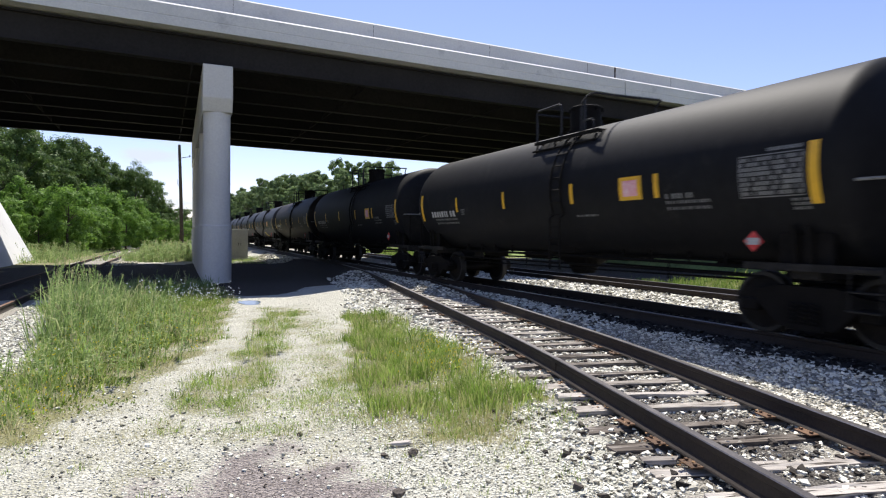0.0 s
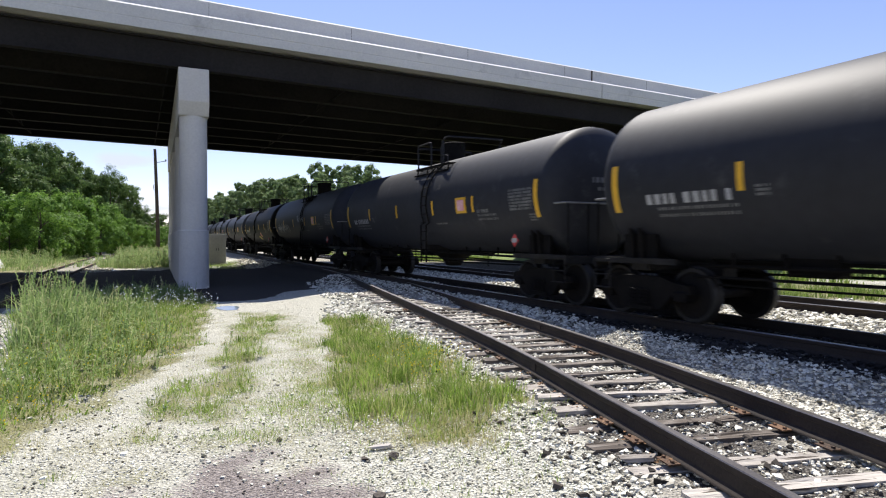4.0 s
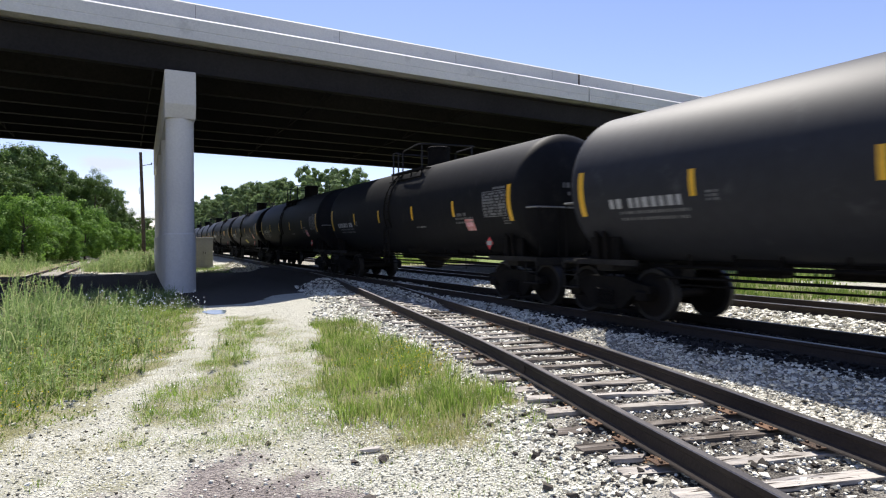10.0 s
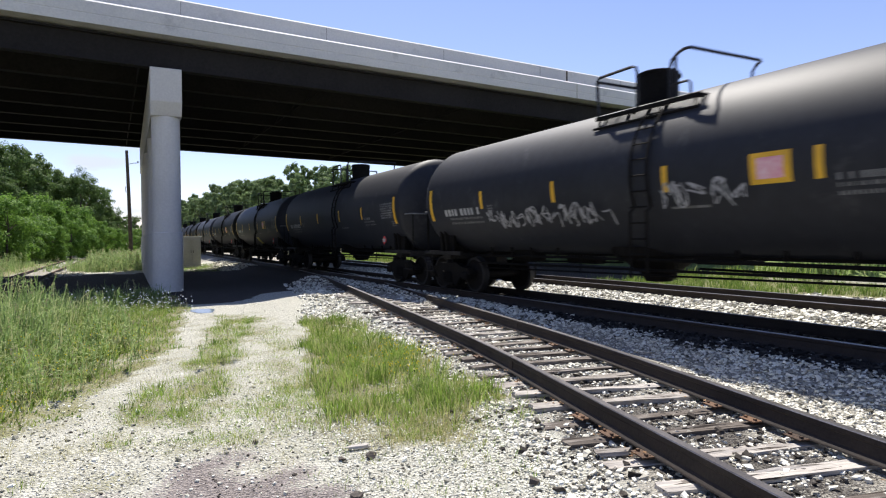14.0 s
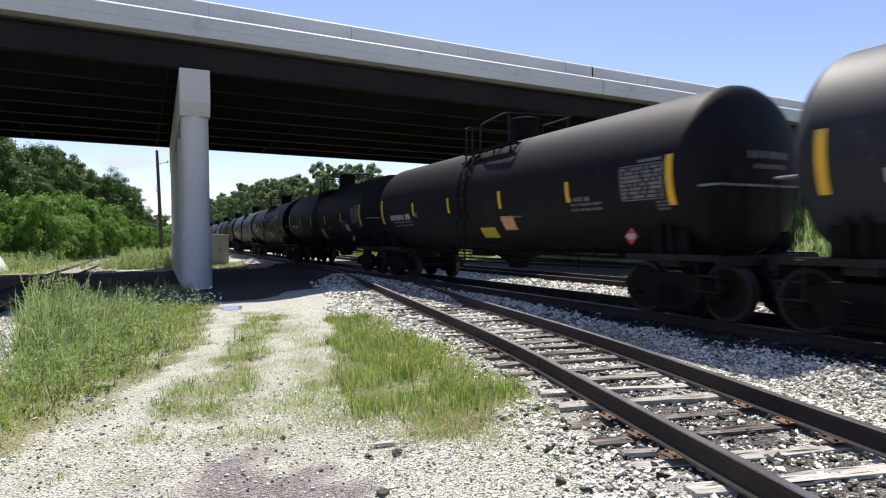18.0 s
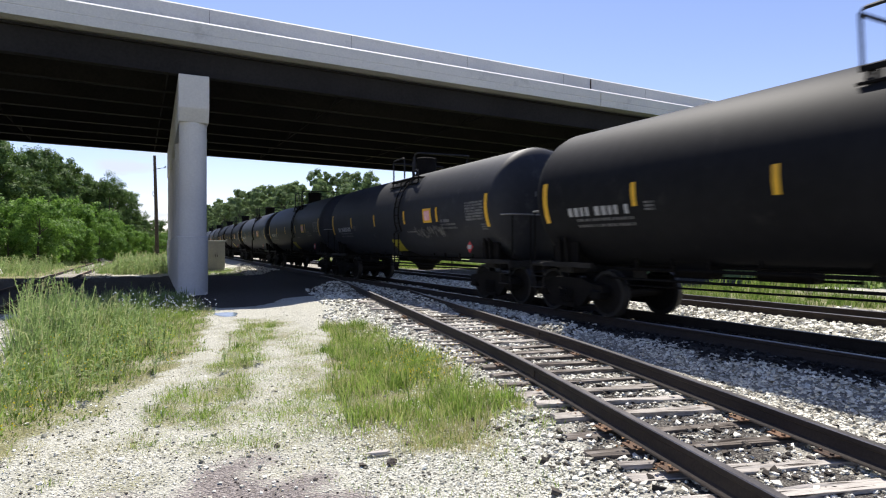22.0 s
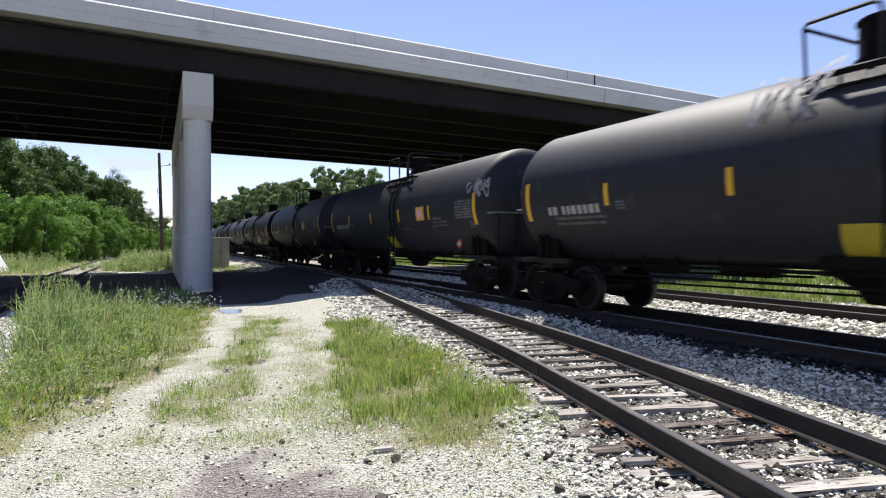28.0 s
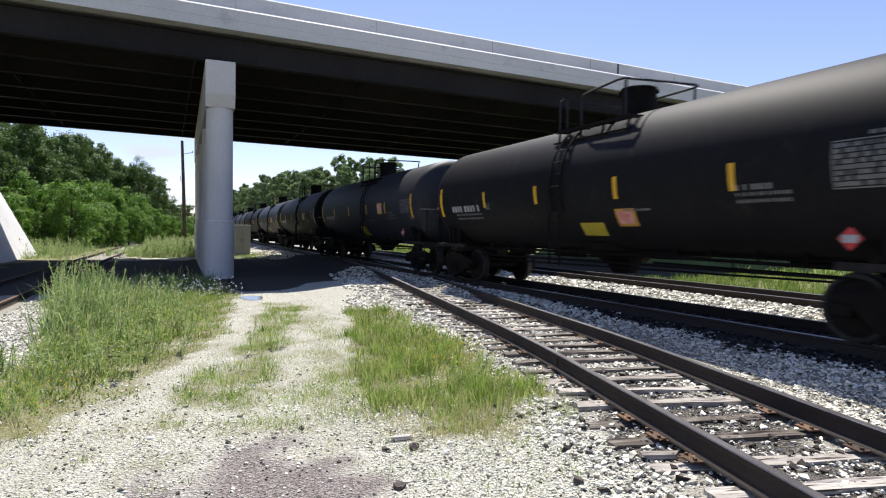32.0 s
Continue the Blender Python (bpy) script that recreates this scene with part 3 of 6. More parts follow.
def build_ground():
    xs = spaced([(-2500, 400), (-300, 40), (-60, 6), (-12, 0.5), (-4, 0.18), (16.5, 0.5), (24, 4), (60, 40), (300, 400), (2500, 1)])
    ys = spaced([(-2500, 400), (-300, 40), (-20, 4), (0, 0.5), (3, 0.14), (16, 0.28), (30, 0.8), (60, 4), (140, 20), (400, 300), (2500, 1)])
    verts, zone = [], []
    for y in ys:
        for x in xs:
            verts.append((x, y, land(x, y)))
            g = grassy(x, y)
            d = min(max(0.5 + 1.3 * (1 - math.hypot((x - 0.68) / 0.78, (y - 4.2) / 1.25)) + 0.9 * noise.noise((x * 2.6, y * 2.6, 5)), 0.0), 1.0)
            e = 1.0 if inside(BRIDGE_SHADE, x + 0.9 * noise.noise((x * 0.5, y * 0.5, 4)), y + 1.6 * noise.noise((x * 0.5, y * 0.5, 14))) else 0.0
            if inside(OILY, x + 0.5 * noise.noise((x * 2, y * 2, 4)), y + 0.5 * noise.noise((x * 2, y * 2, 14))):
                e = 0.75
            # the bridge's shade beyond the far track, painted as dark ground
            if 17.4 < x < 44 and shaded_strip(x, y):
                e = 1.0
            b = bedded(x, y)
            # shade of the passing train, painted as dark ground along the main line
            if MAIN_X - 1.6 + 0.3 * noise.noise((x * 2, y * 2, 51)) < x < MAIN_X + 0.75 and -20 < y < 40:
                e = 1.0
            zone.append((g, d, e, b))
    w = len(xs)
    faces = [(j * w + i, j * w + i + 1, (j + 1) * w + i + 1, (j + 1) * w + i) for j in range(len(ys) - 1) for i in range(w - 1)]
    me = raw("ground", verts, faces, ground_material(), True)
    at = me.color_attributes.new("zone", "FLOAT_COLOR", "POINT")
    at.data.foreach_set("color", np.array(zone, np.float32).ravel())
    tagged(new("ground", me), "pale gravel ground with patches of grass and bare dirt", "ground", kind="structure")


build_ground()


# ---- bridge ----
GRADE = 0.7
NEAR_Y, FAR_Y = 25.6, 49.4


def build_bridge():
    br = thing("highway_bridge", "grey concrete highway overpass with dark steel girders crossing the tracks", "bridge")
    br.rotation_euler = (0, radians(GRADE), 0)
    x0, x1 = -34.0, 48.2
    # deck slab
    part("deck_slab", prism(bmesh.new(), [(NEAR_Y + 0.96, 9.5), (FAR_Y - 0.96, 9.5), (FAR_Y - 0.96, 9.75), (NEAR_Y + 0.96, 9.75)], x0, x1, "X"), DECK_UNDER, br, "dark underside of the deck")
    # parapets with a lower fascia, a ledge and a set-back upper wall; each in lengths with open joints
    fascia = [(0, 9.6), (0.95, 9.62), (0.95, 9.9), (0.5, 10.52), (0.2, 10.52), (0.0, 10.4), (0.0, 9.98), (0.015, 9.965), (0.015, 9.945), (0.0, 9.93)]
    barrier = [(0.86, 10.0), (1.3, 9.9), (1.3, 11.3), (1.2, 11.44), (1.06, 11.44), (0.88, 11.33)]
    joints = [x0, -15.2, 22.7, x1]
    for a, b in zip(joints, joints[1:]):
        for side, sign in ((NEAR_Y, 1), (FAR_Y, -1)):
            for name, shape in (("fascia", fascia), ("barrier", barrier)):
                out = [(side + sign * p, q) for p, q in shape]
                part(name, prism(bmesh.new(), out if sign > 0 else out[::-1], a + 0.03, b - 0.03, "X"), CONCRETE, br, "pale grey concrete edge beam" if name == "fascia" else "pale grey concrete traffic barrier")
        if a > x0:
            part("joint_filler", box(bmesh.new(), a - 0.035, a + 0.035, NEAR_Y + 0.84, NEAR_Y + 1.2, 10.15, 11.32), RUST, br, "rust-stained joint")
    # shallow form joints in the barrier
    for k in range(12):
        x = x0 + 6 + k * 6.1
        part("joint_groove", box(bmesh.new(), x - 0.005, x + 0.005, NEAR_Y + 0.868, NEAR_Y + 0.9, 10.5, 11.3), GIRDER, br)
    # plate girders
    ys = [NEAR_Y + 0.72 + k * (FAR_Y - NEAR_Y - 1.44) / 7 for k in range(8)]
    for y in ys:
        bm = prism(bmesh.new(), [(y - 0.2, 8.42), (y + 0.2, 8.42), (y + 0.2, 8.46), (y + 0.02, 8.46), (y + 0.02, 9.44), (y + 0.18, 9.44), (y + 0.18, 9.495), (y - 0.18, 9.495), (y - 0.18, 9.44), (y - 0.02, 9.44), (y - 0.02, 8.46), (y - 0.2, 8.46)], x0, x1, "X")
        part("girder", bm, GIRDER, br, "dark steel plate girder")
    # cross frames between the girders
    for a, b in zip(ys, ys[1:]):
        for k in range(10):
            x = x0 + 5 + k * 7.5
            bm = bmesh.new()
            tube(bm, [(x, a + 0.03, 8.6), (x, b - 0.03, 9.3)], 0.03, 4)
            tube(bm, [(x, a + 0.03, 9.3), (x, b - 0.03, 8.6)], 0.03, 4)
            tube(bm, [(x, a + 0.03, 8.55), (x, b - 0.03, 8.55)], 0.035, 4)
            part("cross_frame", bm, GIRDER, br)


def build_pier():
    pier = thing("bridge_pier", "pale concrete bridge pier of round columns under a square cap beam", "bridge pier", at=(2.0, 25.85, 0))
    # it stands slightly askew to the bridge, in line with the tracks
    pier.rotation_euler = (0, 0, radians(-1.3))
    cx, r, y0, y1 = 0.0, 0.53, 0.0, 23.3
    # cap beam with sloped ends
    bm = prism(bmesh.new(), [(y0, 7.05), (y0 + 0.25, 6.52), (y1 - 0.25, 6.52), (y1, 7.05), (y1, 8.36), (y0, 8.36)], cx - 0.57, cx + 0.57, "X")
    bmesh.ops.bevel(bm, geom=bm.edges[:], offset=0.025, segments=1, affect="EDGES")
    part("cap_beam", bm, PALE_CONCRETE, pier)
    for k in range(5):
        y = y0 + 0.25 + r + k * 5.55
        bm = bmesh.new()
        revolve(bm, [(1.93, r), (1.97, r + 0.0), (6.54, r)], 40, "Z")
        part("column", mesh_of("column", bm, PALE_CONCRETE, False), None, pier, m=pose(cx, y, 0))
    # crash wall with rounded ends
    bm = bmesh.new()
    out = []
    w, a, b = 0.58, y0 + 0.25 + r, y0 + 0.25 + r + 4 * 5.55
    for k in range(25):
        t = math.pi + math.pi * k / 24
        out.append((cx + w * math.cos(t), a + w * math.sin(t)))
    for k in range(25):
        t = math.pi * k / 24
        out.append((cx + w * math.cos(t), b + w * math.sin(t)))
    lo = [bm.verts.new((x, y, -0.7)) for x, y in out]
    hi = [bm.verts.new((x, y, 1.9)) for x, y in out]
    top = [bm.verts.new((cx + (x - cx) * 0.95, y + (0.03 if y < 5 else -0.03), 1.935)) for x, y in out]
    n = len(out)
    for p, q in ((lo, hi), (hi, top)):
        for k in range(n):
            bm.faces.new((p[k], p[(k + 1) % n], q[(k + 1) % n], q[k]))
    bm.faces.new(top)
    bmesh.ops.recalc_face_normals(bm, faces=bm.faces)
    part("crash_wall", bm, PALE_CONCRETE, pier, "lower crash wall with a rounded end")
    for k in range(8):
        y = NEAR_Y - 25.85 + 0.72 + k * (FAR_Y - NEAR_Y - 1.44) / 7
        if not y0 + 0.2 < y < y1 - 0.2:
            continue
        part("bearing", box(bmesh.new(), cx - 0.2, cx + 0.2, y - 0.18, y + 0.18, 8.35, 8.40), GIRDER, pier)


def bank_z(x, y):
    """Height of the road embankment: a cone round the end of the bridge."""
    d = math.hypot(max(44.0 - x, 0), max(14.0 - y, y - 51.0, 0))
    return max(7.2 - 0.5 * d + 0.3 * noise.noise((x * 0.4, y * 0.4, 1)), -0.9)


def build_abutments():
    bm = prism(bmesh.new(), [(-8.0, -0.7), (-10.54, 4.5), (-12.4, 8.3), (-34.0, 8.3), (-34.0, -0.7)], 29.0, 50.0)
    tagged(new("abutment_slope", mesh_of("abutment_slope", bm, CONCRETE)), "bright sunlit concrete slope paving at the bridge abutment", "abutment", kind="structure")
    # grassy embankment that carries the road at the other end
    xs = spaced([(26.0, 0.8), (62.0, 4), (130, 1)])
    ys = spaced([(-6.0, 0.8), (75.0, 1)])
    w = len(xs)
    verts = [(x, y, bank_z(x, y)) for y in ys for x in xs]
    faces = [(j * w + i, j * w + i + 1, (j + 1) * w + i + 1, (j + 1) * w + i) for j in range(len(ys) - 1) for i in range(w - 1)]
    tagged(new("embankment", raw("embankment", verts, faces, material("green bank turf", (0.09, 0.13, 0.035), (0.26, 0.33, 0.1), 0.95, grain=6, stain=0.6, bump=0.5), True)), "steep grassy embankment under the end of the bridge", "embankment", kind="structure")
    # sloping wing wall at the end of the parapet
    bm = prism(bmesh.new(), [(48.3, 9.35), (53.4, 8.05), (53.4, 5.0), (48.3, 5.0)], 24.7, 25.2)
    bmesh.ops.bevel(bm, geom=bm.edges[:], offset=0.04, segments=1, affect="EDGES")
    tagged(new("wing_wall", mesh_of("wing_wall", bm, CONCRETE)), "pale concrete wing wall sloping down from the bridge parapet", "wing wall", kind="structure")


build_bridge()
build_pier()
build_abutments()


# ---- tracks ----
RAIL = [(-0.062, 0), (0.062, 0), (0.058, 0.012), (0.03, 0.045), (0.022, 0.12), (0.036, 0.133), (0.036, 0.17), (0.03, 0.178), (-0.03, 0.178), (-0.036, 0.17), (-0.036, 0.133), (-0.022, 0.12), (-0.03, 0.045), (-0.058, 0.012)]


def rail_mesh(pts, off, top, head):
    """A rail beside a centre line: off metres to the right, its head at height top."""
    verts, faces, mats = [], [], []
    n = len(RAIL)
    for i, p in enumerate(pts):
        d = (pts[min(i + 1, len(pts) - 1)] - pts[max(i - 1, 0)]).normalized()
        s = Vector((d.y, -d.x, 0))
        for a, h in RAIL:
            q = p + s * (off + a * 1.1)
            verts.append((q.x, q.y, top - 0.196 + h * 1.1))
    for i in range(len(pts) - 1):
        for k in range(n):
            faces.append((i * n + k, i * n + (k + 1) % n, (i + 1) * n + (k + 1) % n, (i + 1) * n + k))
            mats.append(1 if k in (6, 7, 8) else 0)
    me = raw("rail", verts, faces, STEEL_RAIL)
    me.materials.append(head)
    me.polygons.foreach_set("material_index", mats)
    return me


def tie_meshes():
    out = []
    for v in range(6):
        rng = random.Random(40 + v)
        bm = bmesh.new()
        # a split, weathered beam: long grooves along the top
        cols = [-0.115, -0.05, 0.0, 0.055, 0.115]
        rows_ = [-1.29, -0.9, -0.45, 0.0, 0.45, 0.9, 1.29]
        grid = [[bm.verts.new((a + rng.uniform(-0.012, 0.012), b + rng.uniform(-0.03, 0.03), rng.uniform(-0.018, 0.004))) for a in cols] for b in rows_]
        for r0, r1 in zip(grid, grid[1:]):
            for k in range(4):
                bm.faces.new((r0[k], r0[k + 1], r1[k + 1], r1[k]))
        low = [bm.verts.new((a, b, -0.17)) for a, b in ((-0.115, -1.29), (0.115, -1.29), (0.115, 1.29), (-0.115, 1.29))]
        bm.faces.new([low[0], low[1]] + grid[0][::-1])
        bm.faces.new([low[2], low[3]] + grid[-1])
        bm.faces.new([low[3], low[0]] + [r[0] for r in grid])
        bm.faces.new([low[1], low[2]] + [r[-1] for r in grid][::-1])
        bmesh.ops.recalc_face_normals(bm, faces=bm.faces)
        out.append(mesh_of("tie", bm, TIE))
    return out


TIES = tie_meshes()


def plate_mesh():
    bm = bmesh.new()
    box(bm, -0.09, 0.09, -0.17, 0.17, 0.0, 0.012)
    for x in (-0.06, 0.06):
        for y in (-0.12, 0.12):
            box(bm, x - 0.012, x + 0.012, y - 0.012, y + 0.012, 0.0, 0.03)
    return mesh_of("tie_plate", bm, RUST)


PLATE = plate_mesh()


TIE_SPOTS = []


def build_track(name, label, pts, top, tie_from, tie_to, plates_to, seed, head=None):
    head = head or RAIL_HEAD
    tr = thing(name, label, "railway track")
    rng = random.Random(seed)
    for off in (-0.753, 0.753):
        part("rail", rail_mesh(pts, off, top, head), None, tr, "dark rusty rail with a worn head")
    dist = 0.0
    for a, b in zip(pts, pts[1:]):
        d = (b - a)
        dist += d.length
        while dist > 0.53:
            dist -= 0.53
            p = b - d.normalized() * dist
            if not tie_from < p.y < tie_to:
                continue
            ang = math.degrees(math.atan2(d.y, d.x)) + rng.uniform(-2, 2)
            if name == "railway_siding":
                TIE_SPOTS.append(p.x * ALONG.x + p.y * ALONG.y)
            # the beam lies across the rails
            part("tie", rng.choice(TIES), None, tr, m=pose(p.x + rng.uniform(-0.05, 0.05), p.y, top - (0.2 if p.y > 4.6 else 0.215) + rng.uniform(-0.022, 0.0), rng.uniform(-0.6, 0.6), rng.uniform(-1.5, 1.5), ang) @ Matrix.Diagonal((rng.uniform(0.55, 0.86), rng.uniform(0.84, 1.05), 1, 1)))
            if p.y < plates_to and rng.random() < 0.45:
                s = Vector((d.y, -d.x, 0)).normalized()
                for off in (-0.753, 0.753):
                    q = p + s * off
                    part("tie_plate", PLATE, None, tr, m=pose(q.x, q.y, top - 0.198, 0, 0, ang))
    return tr


siding = build_track("railway_siding", "weathered siding track with grey ties in white ballast", SIDING, 0.0, -9, 24, 14, 1)
# bolted joint bars on the siding rails
for off, along in ((-0.753, 7.4), (0.753, 10.6)):
    q = siding_at(along, off)
    bm = bmesh.new()
    for sd in (-1, 1):
        box(bm, sd * 0.03 - 0.012, sd * 0.03 + 0.012, -0.07, 0.07, -0.16, -0.05)
    box(bm, -0.037, 0.037, -0.006, 0.006, -0.1, 0.002)
    part("joint_bar", bm, STEEL_RAIL, siding, m=pose(q.x, q.y, 0, 0, 0, -14.53 if along < 8 else -10.3))


def straight(x, y0, y1, step=4.0, fn=None):
    k = int((y1 - y0) / step)
    return [Vector(((fn(y0 + i * step) if fn else x), y0 + i * step, 0)) for i in range(k + 1)]


build_track("railway_main_track", "main line track in white ballast under the train", straight(0, -60, 420, 4.0, lambda y: MAIN_X + main_swing(y)[0]), MAIN_Z, -12, 34, 0, 2)
build_track("railway_far_track", "rusty parallel track beyond the train", straight(0, -60, 420, 4.0, lambda y: THIRD_X + main_swing(y)[0]), THIRD_Z, -8, 40, 0, 3)
build_track("railway_branch_track", "rusty branch track curving away past the trees", straight(0, -20, 130, 2.0, left_x), LEFT_Z, -12, 80, 0, 4, RUST)


# ---- tank cars ----
# The body is drawn for a car 18.3 m over couplers and brought to this train's shorter cars; the trucks are of standard size.
SHORT = 0.875
BODY = Matrix.Translation((0, 0, 0.138)) @ Matrix.Scale(SHORT, 4)
R, ZC, HALF = 1.73, 2.76, 7.93


def body_mesh(name, bm, mat, smooth=False):
    me = mesh_of(name, bm, mat, smooth)
    me.transform(BODY)
    return me




def on_shell(y, z, lift=0.006):
    """A point on the side of the tank that faces the siding."""
    return Vector((-math.sqrt(max((R + lift) ** 2 - (z - ZC) ** 2, 0.0001)), y, z))


def patch(bm, y0, y1, z0, z1, lift=0.006, lean=0.0):
    n = max(1, math.ceil((z1 - z0) / 0.12))
    rows_ = [[bm.verts.new(on_shell(y + lean * (z0 + (z1 - z0) * k / n - z0), z0 + (z1 - z0) * k / n, lift)) for y in (y0, y1)] for k in range(n + 1)]
    for a, b in zip(rows_, rows_[1:]):
        bm.faces.new((a[0], a[1], b[1], b[0]))
    return bm


def marks(bm, y0, y1, z, h, rng, gap=0.35):
    """A line of writing as plain bars."""
    y = y0
    while y > y1:
        w = h * rng.uniform(0.5, 0.85)
        patch(bm, y - w, y, z, z + h)
        y -= w + h * (gap if rng.random() < 0.8 else 1.0)
    return bm


def scribble(bm, yc, zc, w, h, rng, thick=0.03):
    """Letter-like spray-paint strokes on the shell: each a smoothed run through chance points."""
    y = yc + w / 2
    while y > yc - w / 2:
        cw = h * rng.uniform(0.5, 0.95)
        for _ in range(rng.choice((1, 2, 2))):
            pts = [(y - cw * rng.random(), zc + h * rng.uniform(-0.5, 0.5)) for _ in range(rng.randint(4, 7))]
            line = []
            for k in range(len(pts) - 1):
                p0, p1, p2, p3 = pts[max(k - 1, 0)], pts[k], pts[k + 1], pts[min(k + 2, len(pts) - 1)]
                for s in range(6):
                    t = s / 6
                    line.append(tuple(0.5 * (2 * p1[c] + (p2[c] - p0[c]) * t + (2 * p0[c] - 5 * p1[c] + 4 * p2[c] - p3[c]) * t * t + (3 * p1[c] - p0[c] - 3 * p2[c] + p3[c]) * t ** 3) for c in (0, 1)))
            prev = None
            for k, (a, b) in enumerate(line):
                q, r = line[max(k - 1, 0)], line[min(k + 1, len(line) - 1)]
                dy, dz = r[0] - q[0], r[1] - q[1]
                d = math.hypot(dy, dz) or 1.0
                th = 0.5 * thick * (0.6 + 0.8 * rng.random()) * (1.5 if h > 0.55 else 1.0)
                cur = (bm.verts.new(on_shell(a - dz / d * th, b + dy / d * th, 0.008)), bm.verts.new(on_shell(a + dz / d * th, b - dy / d * th, 0.008)))
                if prev:
                    bm.faces.new((prev[0], prev[1], cur[1], cur[0]))
                prev = cur
        y -= cw * rng.uniform(0.7, 1.1)
    return bm


def tank_mesh(mat):
    bm = bmesh.new()
    prof = []
    for k in range(9):
        t = math.pi / 2 * k / 8
        prof.append((-HALF - 0.62 * math.cos(t), R * max(math.sin(t), 0.02) if k else 0.03))
    for y in (-HALF + 0.05, 0.0, HALF - 0.05):
        prof.append((y, R))
    prof += [(-a, r) for a, r in prof[8::-1]]
    revolve(bm, prof, 56)
    bmesh.ops.translate(bm, vec=(0, 0, ZC), verts=bm.verts)
    return body_mesh("tank", bm, mat, True)


def wheelset_mesh():
    bm = bmesh.new()
    for s in (-1, 1):
        g = s * 0.75
        prof = [(-0.07, 0.1), (-0.06, 0.38), (-0.085, 0.41), (-0.085, 0.477), (0.045, 0.482), (0.05, 0.506), (0.075, 0.504), (0.078, 0.41), (0.035, 0.38), (0.03, 0.13)]
        sub = bmesh.new()
        revolve(sub, [(g - s * a, r) for a, r in prof], 28, "X")
        tmp = bpy.data.meshes.new("tmp")
        sub.to_mesh(tmp)
        sub.free()
        bm.from_mesh(tmp)
        bpy.data.meshes.remove(tmp)
    for f in bm.faces:
        c = f.calc_center_median()
        f.material_index = 1 if math.hypot(c.y, c.z) > 0.44 else 0
    tube(bm, [(-1.05, 0, 0), (1.05, 0, 0)], 0.085, 12)
    # plate holes and the bearing caps
    for s in (-1, 1):
        tube(bm, [(s * 0.98, 0, 0), (s * 1.12, 0, 0)], 0.12, 12)
        for k in range(3):
            a = 2 * math.pi * k / 3
            box(bm, s * 1.12 - 0.012, s * 1.12 + 0.012, math.cos(a) * 0.07 - 0.018, math.cos(a) * 0.07 + 0.018, math.sin(a) * 0.07 - 0.018, math.sin(a) * 0.07 + 0.018)
    return mesh_of("wheelset", bm, [WHEEL, TREAD])


def side_frame_mesh():
    bm = bmesh.new()
    out = [(-1.12, 0.52), (-1.05, 0.66), (-0.72, 0.70), (-0.45, 0.79), (0.45, 0.79), (0.72, 0.70), (1.05, 0.66), (1.12, 0.52), (0.98, 0.50), (0.72, 0.48), (0.42, 0.19), (-0.42, 0.19), (-0.72, 0.48), (-0.98, 0.50)]
    prism(bm, out, -0.09, 0.09, "X")
    box(bm, -0.13, 0.13, -0.28, 0.28, 0.17, 0.25)
    # coil springs seen in the window of the frame
    for y in (-0.16, 0.0, 0.16):
        for k in range(5):
            tube(bm, [(-0.14, y - 0.06, 0.28 + k * 0.06), (-0.14, y + 0.06, 0.31 + k * 0.06)], 0.018, 5)
    for s in (-1, 1):
        box(bm, -0.14, 0.14, s * 0.89 - 0.14, s * 0.89 + 0.14, 0.36, 0.56, 0.03)
    return mesh_of("side_frame", bm, UNDER)


def bolster_mesh():
    bm = bmesh.new()
    box(bm, -1.0, 1.0, -0.2, 0.2, 0.42, 0.68, 0.03)
    box(bm, -0.35, 0.35, -0.35, 0.35, 0.66, 0.8, 0.03)
    for s in (-1, 1):
        tube(bm, [(-0.95, s * 0.42, 0.34), (0, s * 0.3, 0.34), (0.95, s * 0.42, 0.34)], 0.05, 6)
        for x in (-0.72, 0.72):
            box(bm, x - 0.07, x + 0.07, s * 0.46 - 0.04, s * 0.46 + 0.04, 0.25, 0.55)
    return mesh_of("truck_bolster", bm, UNDER)


def end_platform_mesh():
    """Stub sill, end deck, steps and uncoupling gear at the end towards +y."""
    bm = bmesh.new()
    box(bm, -0.22, 0.22, 6.2, 8.75, 0.72, 1.06, 0.02)
    box(bm, -1.5, 1.5, 8.1, 8.62, 1.02, 1.09, 0.01)
    box(bm, -1.5, 1.5, 8.58, 8.64, 0.9, 1.09)
    box(bm, -1.35, 1.35, 7.1, 7.6, 0.86, 1.05, 0.02)
    for s in (-1, 1):
        # side sill from the bolster to the end deck
        box(bm, s * 1.42 - 0.05, s * 1.42 + 0.05, 6.3, 8.6, 1.0, 1.12)
        # corner steps
        for x in (s * 1.46,):
            for yy in (8.12, 8.58):
                tube(bm, [(x, yy, 1.05), (x, yy, 0.42)], 0.018, 5)
            for zz in (0.43, 0.72):
                box(bm, x - 0.06, x + 0.06, 8.1, 8.6, zz, zz + 0.025)
    tube(bm, [(-1.45, 8.66, 0.8), (-0.5, 8.72, 0.84), (-0.1, 8.8, 0.95)], 0.018, 5)
    # air hose
    tube(bm, [(0.3, 8.7, 0.75), (0.34, 8.95, 0.5), (0.25, 9.08, 0.5)], 0.03, 5)
    return body_mesh("end_platform", bm, UNDER_PALER)


